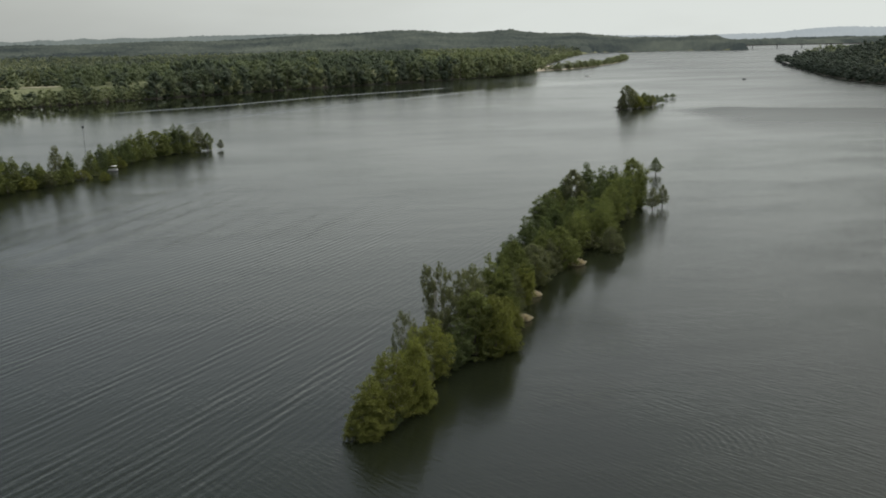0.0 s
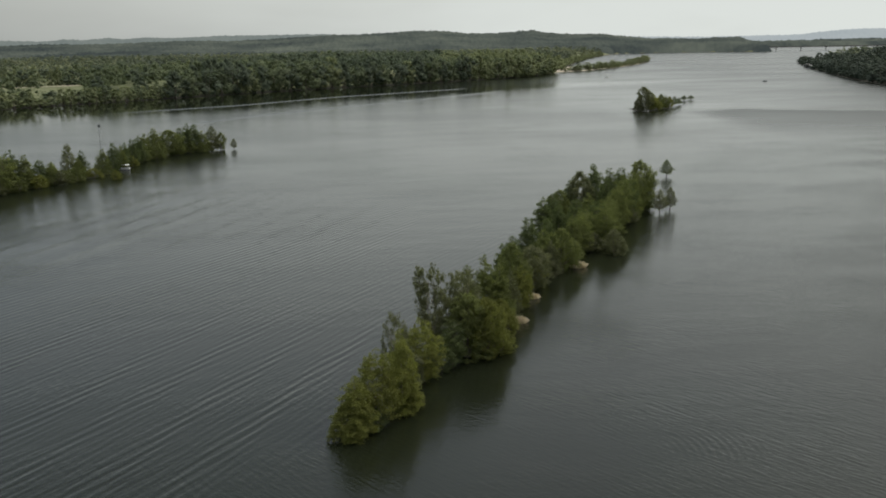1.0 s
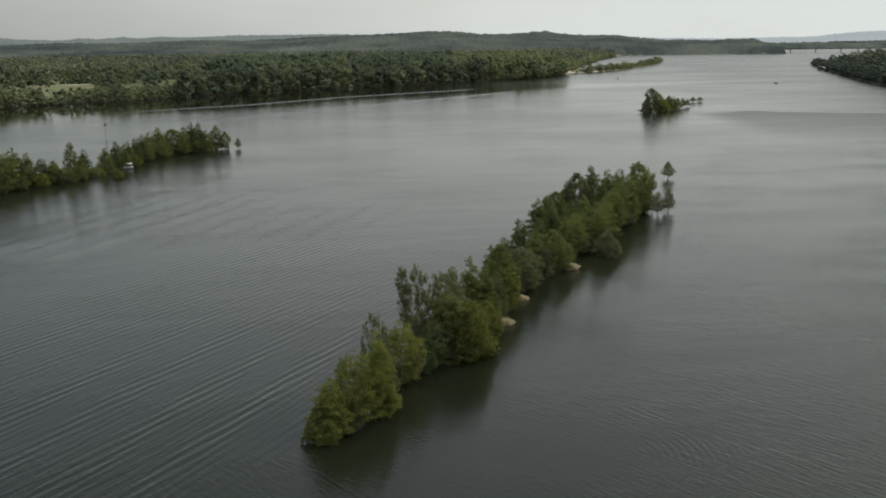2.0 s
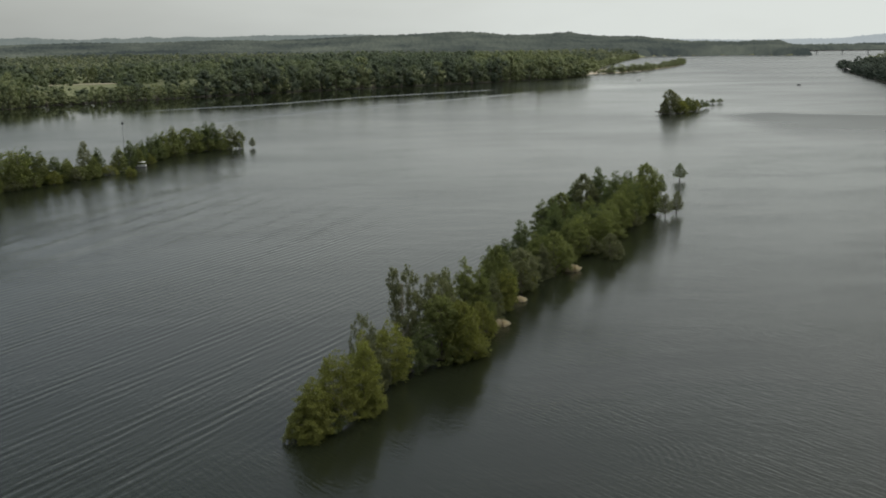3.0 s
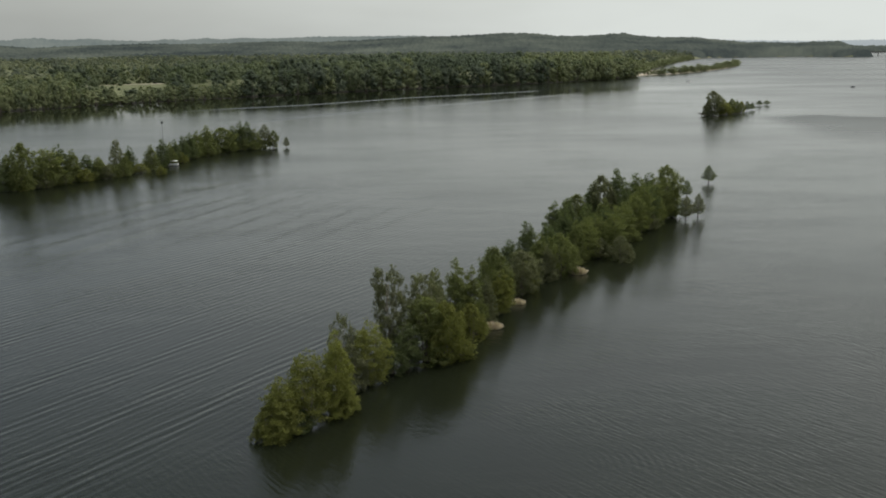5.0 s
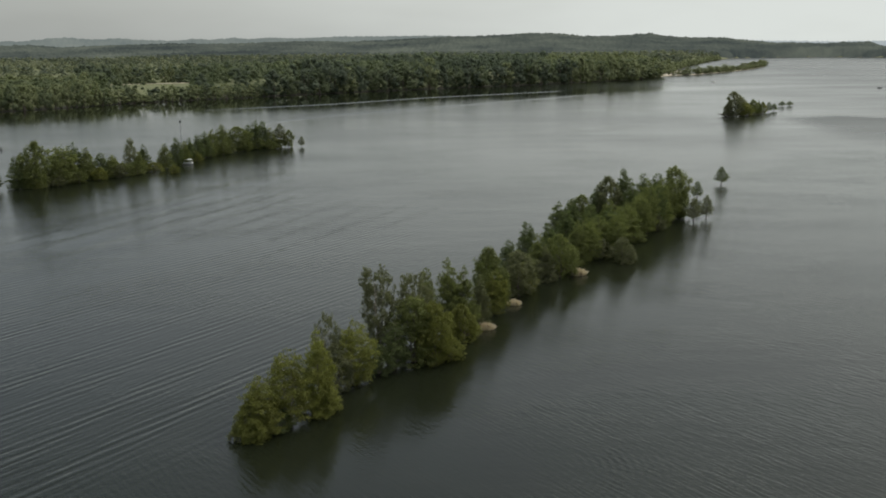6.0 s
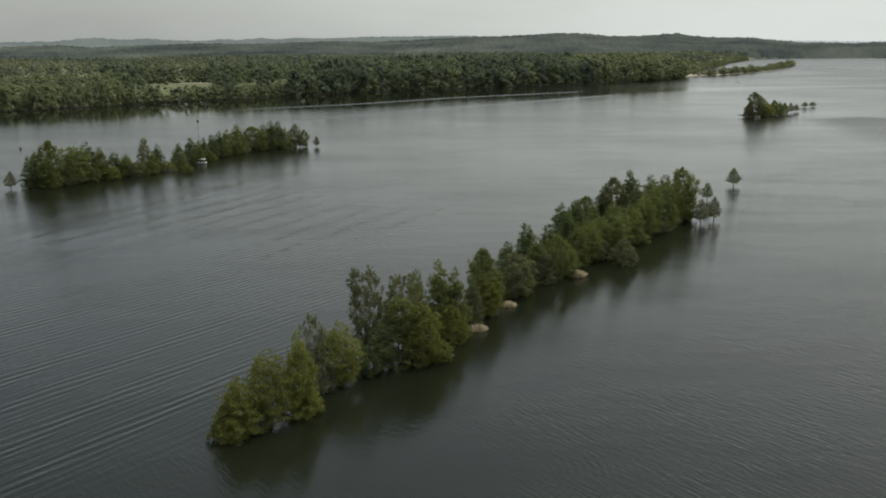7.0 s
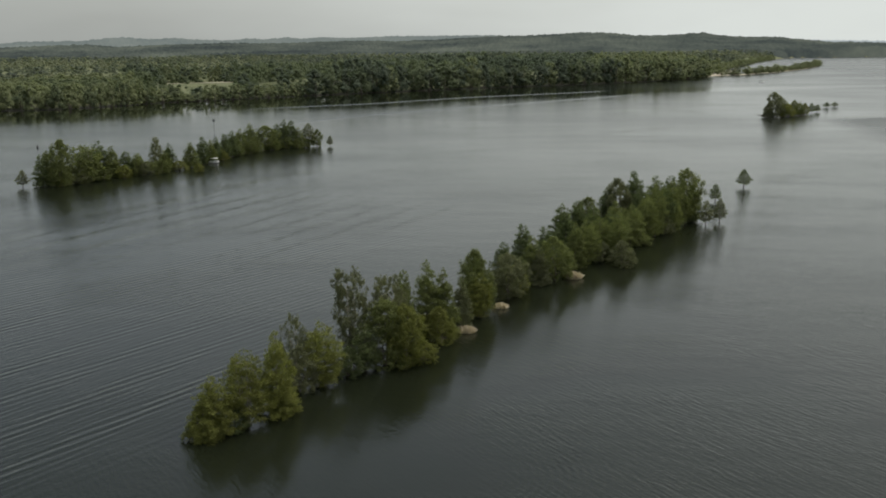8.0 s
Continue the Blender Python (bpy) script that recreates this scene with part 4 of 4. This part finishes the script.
left_tree("bush", -115.7, 252.8, 4.7, 5.6, "green")
left_tree("cypress", -114.1, 256.5, 7.6, 6.2)
left_tree("cone", -111.8, 258.0, 6.8, 5.9)
left_tree("lone", -111.4, 269.4, 10.7, 5.7)
left_tree("bush", -110.0, 261.6, 3.9, 7.0)
left_tree("cypress", -109.1, 273.2, 8.3, 5.0)
left_tree("bush", -109.1, 266.9, 3.8, 7.1)
left_tree("cone", -105.2, 279.6, 8.0, 6.6)
left_tree("cypress", -104.5, 286.5, 9.2, 5.6)
left_tree("cone", -103.5, 290.7, 7.7, 5.6)
left_tree("cypress", -104.4, 297.0, 8.0, 5.2)
left_tree("bush", -102.6, 297.6, 3.6, 4.4, "yellow")
left_tree("cypress", -104.0, 303.0, 8.6, 5.4)
left_tree("cypress", -103.8, 308.7, 9.1, 6.3)
left_tree("cone", -104.5, 317.7, 9.1, 6.5)
left_tree("cone", -103.3, 323.5, 10.6, 8.2)
left_tree("bush", -103.4, 312.0, 5.4, 5.4)
left_tree("bush", -100.8, 317.6, 4.6, 5.2, "green")
left_tree("round", -100.0, 330.1, 8.9, 9.6)
left_tree("bush", -100.8, 322.7, 5.1, 5.4)
left_tree("bush", -98.2, 328.3, 4.4, 5.2, "green")
left_tree("cypress", -97.8, 334.6, 9.4, 6.7)
left_tree("cypress", -95.5, 336.7, 10.7, 6.7)
left_tree("cypress", -93.4, 338.7, 10.5, 6.3)
left_tree("cone", -91.0, 339.6, 7.8, 7.2)
left_tree("lone", -88.4, 342.8, 9.0, 7.2)
left_tree("bush", -97.1, 329.4, 4.9, 5.6)
left_tree("bush", -94.3, 335.2, 4.2, 5.4, "green")
left_tree("bush", -90.5, 336.3, 3.8, 4.4)
left_tree("bush", -88.3, 340.9, 3.2, 4.2, "green")
left_tree("round", -85.6, 344.0, 6.4, 4.4)
far_tree("round", 97.8, 504.2, 12.8, 9.6, "grey")
far_tree("bush", 94.6, 502.6, 6.8, 5.4, "grey")
far_tree("column", 102.4, 507.6, 9.4, 7.4, "yellow")
far_tree("bush", 105.4, 510.2, 6.6, 7.0, "yellow")
far_tree("round", 108.6, 514.8, 8.0, 5.6, "green")
far_tree("column", 112.0, 520.6, 7.6, 6.4, "green")
far_tree("bush", 115.6, 525.4, 6.2, 4.6, "yellow")
far_tree("lone", 121.2, 538.8, 5.5, 4.5)
far_tree("lone", 125.3, 546.1, 4.2, 4.6)

# low bushes along the waterline of the west island
for q, (x, y) in enumerate(zip(*along([(-122.5, 234.5), (-116.0, 245.5), (-113.2, 252), (-108.6, 262), (-105.5, 272)], 6.8))):
    left_tree("bush", x + rng.uniform(-0.5, 0.5), y + rng.uniform(-0.5, 0.5), 2.6 + 2.2 * rng.random(), 4.2 + 1.4 * rng.random(), ("yellow", "grey", "green")[q % 3])

# trees standing alone in the water
main_tree("lone", 44.5, 201.1, 5.3, 3.4, "grey")
main_tree("lone", 47.5, 204.8, 5.2, 3.6, "grey")
main_tree("lone", 48.8, 232.6, 4.3, 3.4)
main_tree("lone", 57.8, 257.5, 4.8, 4.3)
left_tree("lone", -81.2, 346.0, 4.0, 2.9)
left_tree("bush", -97.2, 267.6, 2.8, 3.4, "yellow")
far_tree("lone", 137.2, 585.2, 3.2, 4.9)
far_tree("lone", 142.5, 590.6, 2.9, 5.0)
for q, (x, y) in enumerate(SPIT):
    if q > 3:
        plant("willow_shrub", "low olive scrub willow on a sandy spit", "shrub", "scrub of the spit", ("bush", "wide", "round")[q % 3], "willow", x + rng.uniform(-4, 4), y + rng.uniform(-3, 3), 5 + 5 * rng.random(), 11 + 5 * rng.random(), "far", 0.2, q % 2)


# ---- dry reed tufts at the water's edge ----
def reed_tuft(x, y, wide, high):
    V, Fc = [], []
    g = np.random.default_rng(int(abs(x) * 10))
    for q in range(420):
        a, rad = g.random() * 6.283, wide * 0.5 * math.sqrt(g.random())
        c = np.array([math.cos(a) * rad, math.sin(a) * rad * 0.8, -0.05])
        top = high * (1 - 0.55 * (rad / (wide * 0.5)) ** 2) * (0.7 + 0.5 * g.random())
        out_ = np.array([math.cos(a), math.sin(a), 0]) * (0.2 + 0.35 * g.random()) * rad
        side_ = np.array([-math.sin(a + g.normal()), math.cos(a), 0]) * 0.05
        k_ = len(V)
        V += [c - side_, c + side_, c + out_ * 0.5 + side_ + (0, 0, top * 0.8), c + out_ + (0, 0, top)]
        Fc.append((k_, k_ + 1, k_ + 2, k_ + 3))
    ob = new("reed_tuft", mesh_of("reed_tuft", V, Fc, LEAF["reed"]))
    ob.matrix_world = pose(x, y, 0)
    return tagged(ob, "pale dry reed tuft at the edge of a flooded island", "reeds", "reed tufts of the long island")


reed_tuft(8.9, 119.3, 2.3, 0.9)
reed_tuft(11.8, 131.7, 1.8, 0.8)
reed_tuft(20.8, 151.0, 2.5, 1.2)


# ---- wakes: long low waves lying on the river ----
def wake(line, half, top, lean=0.0):
    """A long wave; with lean its crest lies to one side and the other side falls away slowly."""
    px, py = along(line, 4)
    cols, V, Fc = 11, [], []
    for q, (x, y) in enumerate(zip(px, py)):
        p_, n_ = max(0, q - 1), min(len(px) - 1, q + 1)
        t = unit(np.array([px[n_] - px[p_], py[n_] - py[p_]]))
        grow_ = max(0, min(1, q / 10, (len(px) - 1 - q) / 10))
        for c in range(cols):
            u = 2 * c / (cols - 1) - 1
            f_ = (u - lean) / (1 - lean if u > lean else 1 + lean)
            V.append((x - t[1] * u * half, y + t[0] * u * half, top * grow_ * (1 + 0.08 * math.sin(q * 0.7)) * math.cos(f_ * math.pi / 2) ** 2 + 0.004))
    for q in range(len(px) - 1):
        for c in range(cols - 1):
            Fc.append((q * cols + c, q * cols + c + 1, (q + 1) * cols + c + 1, (q + 1) * cols + c))
    tagged(new("water_wake", mesh_of("water_wake", V, Fc, WATER, True)), "long low wave left by a passing boat", "water", "", "structure")


wake([(-86, 140), (-84, 163), (-83, 174), (-81, 197), (-73, 221), (-69, 243), (-64, 263), (-58, 285)], 8.0, 0.15, 0.15)
wake([(-80, 135), (-78, 152), (-76, 162), (-72, 178), (-69, 202), (-65, 222)], 6.0, 0.12, 0.15)
wake([(-71, 128), (-70, 140), (-68, 154), (-63, 170), (-59, 191), (-54, 208)], 6.0, 0.12, 0.15)
wake([(-200, 543), (-184, 562), (-138, 606), (-85, 686), (0, 772), (20, 806)], 1.6, 0.22)
wake([(-140, 440), (-108, 515), (-55, 594), (8, 690), (40, 740)], 2.2, 0.27)
wake([(262, 818), (330, 812), (420, 806)], 1.6, 0.12)


# a pale cart track along the back of the meadow
tx, ty = along([(-425, 868), (-400, 884), (-375, 897), (-350, 908)], 5)
V, Fc = [], []
for q, (x, y) in enumerate(zip(tx, ty)):
    for u in (-1.0, 0.0, 1.0):
        px, py = np.array([x - 2.5 * u]), np.array([y + (6.0 + 2.0 * math.sin(q * 0.6)) * u])
        V.append((px[0], py[0], land_height(px, py)[0] + 0.25))
    if q:
        Fc += [(3 * q - 3, 3 * q - 2, 3 * q + 1, 3 * q), (3 * q - 2, 3 * q - 1, 3 * q + 2, 3 * q + 1)]
tagged(new("path", mesh_of("path", V, Fc, SAND, True)), "pale mown track along the back of a meadow", "path", "", "structure")


def dead_snag(x, y):
    """Bare branches of a fallen tree reaching out over the water."""
    g = np.random.default_rng(3)
    paths = []
    for q in range(7):
        a, up = radians(160 + 12 * q + g.uniform(-8, 8)), 0.15 + 0.5 * g.random()
        p0 = np.array([0.0, 0.0, -0.1])
        d_ = np.array([math.cos(a), math.sin(a), up])
        paths.append([(p0, 0.16), (p0 + d_ * 2.2 + (0, 0, 0.5), 0.10), (p0 + d_ * (4.0 + g.random()) + (0, 0, 0.2), 0.03)])
    W, Q = tubes(paths, 6)
    ob = new("dead_branch", mesh_of("dead_branch", W, Q, BARK, True))
    ob.matrix_world = pose(x, y, 0)
    tagged(ob, "bare grey fallen branches at the edge of the islet", "branch")


dead_snag(94.0, 502.0)


# ---- boats, marks, bridge ----
def thing(name, x, y, turn, label, category, z=0.0):
    ob = new(name)
    ob.matrix_world = pose(x, y, z, 0, 0, turn)
    return tagged(ob, label, category)


def hull(name, length, beam, high, mat, parent, offset=(0, 0, 0)):
    """A boat's hull: pointed bow, square stern, open or decked by a flat top."""
    V, Fc, n_, m_ = [], [], 10, 7
    for q in range(n_):
        u = q / (n_ - 1)
        b = beam / 2 * (1 - max(0, (u - 0.55) / 0.45) ** 2 * 0.97)
        for c in range(m_):
            a = math.pi * c / (m_ - 1)
            V.append((offset[0] + (u - 0.5) * length, offset[1] - math.cos(a) * b, offset[2] + high * (0.75 + 0.25 * u) - math.sin(a) ** 0.6 * high * 1.15 * (1 - 0.4 * u ** 3)))
    for q in range(n_ - 1):
        for c in range(m_ - 1):
            Fc.append((q * m_ + c, q * m_ + c + 1, (q + 1) * m_ + c + 1, (q + 1) * m_ + c))
        Fc.append((q * m_ + m_ - 1, q * m_, (q + 1) * m_, (q + 1) * m_ + m_ - 1))
    return part(name, mesh_of(name, V, Fc, mat, False), parent)


def rod(name, a, b, radius, mat, parent, label=""):
    W, Q = tubes([[(np.array(a, float), radius), ((np.array(a, float) + np.array(b, float)) / 2, radius), (np.array(b, float), radius)]], 8)
    return part(name, mesh_of(name, W, Q, mat, True), parent, label)


def pontoon_boat(x, y, turn):
    b = thing("pontoon_boat", x, y, turn, "pontoon boat with a white canopy moored among flooded trees", "boat")
    b.scale = (0.68, 0.68, 0.68)
    for side_ in (-0.85, 0.85):
        W, Q = tubes([[(np.array([-3.0, side_, 0.15]), 0.30), (np.array([2.3, side_, 0.15]), 0.30), (np.array([2.9, side_, 0.25]), 0.16), (np.array([3.1, side_, 0.32]), 0.02)]], 10)
        part("pontoon", mesh_of("pontoon", W, Q, STEEL, True), b, "dull aluminium pontoon")
    box("deck", CANVAS, b, (-3.0, -1.2, 0.45, 2.9, 1.2, 0.55))
    for dims in ((-2.9, -1.18, 0.55, 2.8, -1.12, 1.15), (-2.9, 1.12, 0.55, 2.8, 1.18, 1.15), (2.74, -1.1, 0.55, 2.8, 1.1, 1.15), (-2.9, -1.1, 0.55, -2.84, 1.1, 1.15)):
        box("railing_panel", CANVAS, b, dims, 0.01, "pale railing panel")
    for px in (-0.4, 2.4):
        for py in (-1.05, 1.05):
            rod("canopy_post", (px, py, 0.55), (px, py, 2.3), 0.03, STEEL, b)
    V, Fc = [], []
    for q in range(7):
        for c in range(7):
            u, v = q / 6 * 2 - 1, c / 6 * 2 - 1
            V.append((1.0 + u * 1.7, v * 1.25, 2.3 + 0.22 * (1 - v * v) - 0.05 * u * u))
    for q in range(6):
        for c in range(6):
            Fc.append((q * 7 + c, (q + 1) * 7 + c, (q + 1) * 7 + c + 1, q * 7 + c + 1))
    canopy = part("canopy", mesh_of("canopy", V, Fc, WHITE, True), b, "white fabric canopy")
    thick = canopy.modifiers.new("thick", "SOLIDIFY")
    thick.thickness = 0.05
    box("seat", WHITE, b, (-2.7, -1.05, 0.55, -1.2, -0.5, 1.0), 0.06)
    box("seat", WHITE, b, (-2.7, 0.5, 0.55, -1.2, 1.05, 1.0), 0.06)
    box("outboard_motor", DARK, b, (-3.35, -0.2, 0.3, -3.02, 0.2, 1.25), 0.08, "black outboard motor")


def small_boat(x, y, turn, label, mat, length=4.6):
    b = thing("small_boat", x, y, turn, label, "boat")
    hull("hull", length, 1.7, 0.6, mat, b)
    box("thwart", mat, b, (-0.9, -0.7, 0.5, -0.6, 0.7, 0.6), 0.02)
    box("console", DARK, b, (-0.3, -0.4, 0.5, 0.3, 0.4, 1.1), 0.06)
    box("outboard_motor", DARK, b, (-length / 2 - 0.3, -0.18, 0.1, -length / 2 + 0.02, 0.18, 0.95), 0.06)


pontoon_boat(-102.6, 289.5, 8)
small_boat(-94.0, 346.5, 14, "white flat-bottomed boat moored under overhanging trees", WHITE)
small_boat(258.0, 820.0, 178, "small dark motor boat under way on the river", DARK, 3.4)
small_boat(147.0, 958.0, 30, "small white motor boat far off on the river", WHITE, 5.0)


def channel_marker(x, y):
    b = thing("channel_marker", x, y, 0, "tall steel channel marker post with dark square boards", "navigation mark")
    rod("post", (0, 0, -1.0), (0, 0, 6.1), 0.10, STEEL, b)
    box("daymark", DARK, b, (-0.4, -0.2, 5.4, 0.4, -0.14, 6.2), 0.01, "dark square daymark board")
    box("daymark", DARK, b, (-0.4, 0.14, 5.4, 0.4, 0.2, 6.2), 0.01, "dark square daymark board")
    rod("lantern", (0, 0, 6.1), (0, 0, 6.6), 0.12, DARK, b)
    box("step_bracket", STEEL, b, (-0.3, -0.05, 2.4, 0.3, 0.05, 2.5), 0.01)


channel_marker(-146, 388)


def buoy(x, y, high):
    b = thing("river_buoy", x, y, 0, "dark can buoy floating upright in the channel", "buoy")
    W, Q = tubes([[(np.array([0, 0, -0.3]), 0.02), (np.array([0, 0, -0.28]), 0.42), (np.array([0, 0, 0.35]), 0.42), (np.array([0, 0, 0.45]), 0.26), (np.array([0, 0, high]), 0.24), (np.array([0, 0, high + 0.02]), 0.01)]], 12)
    part("float", mesh_of("float", W, Q, DARK, True), b)
    rod("lifting_eye", (-0.08, 0, high), (0.08, 0, high + 0.1), 0.02, STEEL, b)


buoy(-189.5, 327.0, 1.1)
buoy(30.0, 770.0, 1.5)


def bridge():
    b = thing("road_bridge", 860, 2570, -8, "long low road bridge, dark deck on slim pale piers", "bridge")
    box("deck", DARK_STEEL, b, (-140, -5, 8.6, 420, 5, 9.8), 0.1, "dark weathered steel deck")
    for side_ in (-4.8, 4.8):
        box("parapet", DARK_STEEL, b, (-140, side_ - 0.2, 9.8, 420, side_ + 0.2, 10.6), 0.05)
    for px in range(-31, 420, 62):
        pier = box("pier", CONCRETE, b, (px - 0.7, -3.0, -4.0, px + 0.7, 3.0, 7.8), 0.2, "pale concrete pier")
        box("pier_cap", CONCRETE, pier, (px - 0.9, -4.8, 7.8, px + 0.9, 4.8, 8.6), 0.15)


bridge()


def boathouse(x, y, turn):
    b = thing("boathouse", x, y, turn, "small pale boathouse on posts at the headland", "boathouse")
    for px in (-3.5, 3.5):
        for py in (-2.6, 2.6):
            rod("post", (px, py, -1.5), (px, py, 3.0), 0.14, BARK, b)
    box("platform", CANVAS, b, (-4.2, -3.2, 0.6, 4.2, 3.2, 0.8))
    for dims in ((-3.6, -2.7, 0.8, 3.6, -2.55, 3.0), (-3.6, 2.55, 0.8, 3.6, 2.7, 3.0), (3.45, -2.5, 0.8, 3.6, 2.5, 3.0)):
        box("wall", WHITE, b, dims, 0.01)
    bm = bmesh.new()
    for a in (-1, 1):
        vs = [bm.verts.new(c) for c in ((-4.2, a * 3.3, 2.9), (4.2, a * 3.3, 2.9), (4.2, 0, 4.5), (-4.2, 0, 4.5), (-4.2, a * 3.3, 3.05), (4.2, a * 3.3, 3.05), (4.2, 0, 4.65), (-4.2, 0, 4.65))]
        for f_ in ((0, 1, 2, 3), (4, 5, 6, 7), (0, 1, 5, 4), (0, 3, 7, 4), (1, 2, 6, 5)):
            bm.faces.new([vs[i_] for i_ in f_])
    part("roof", from_bm("roof", bm, STEEL), b, "grey metal roof")


boathouse(414, 1165, 70)
boathouse(404, 1128, 62)
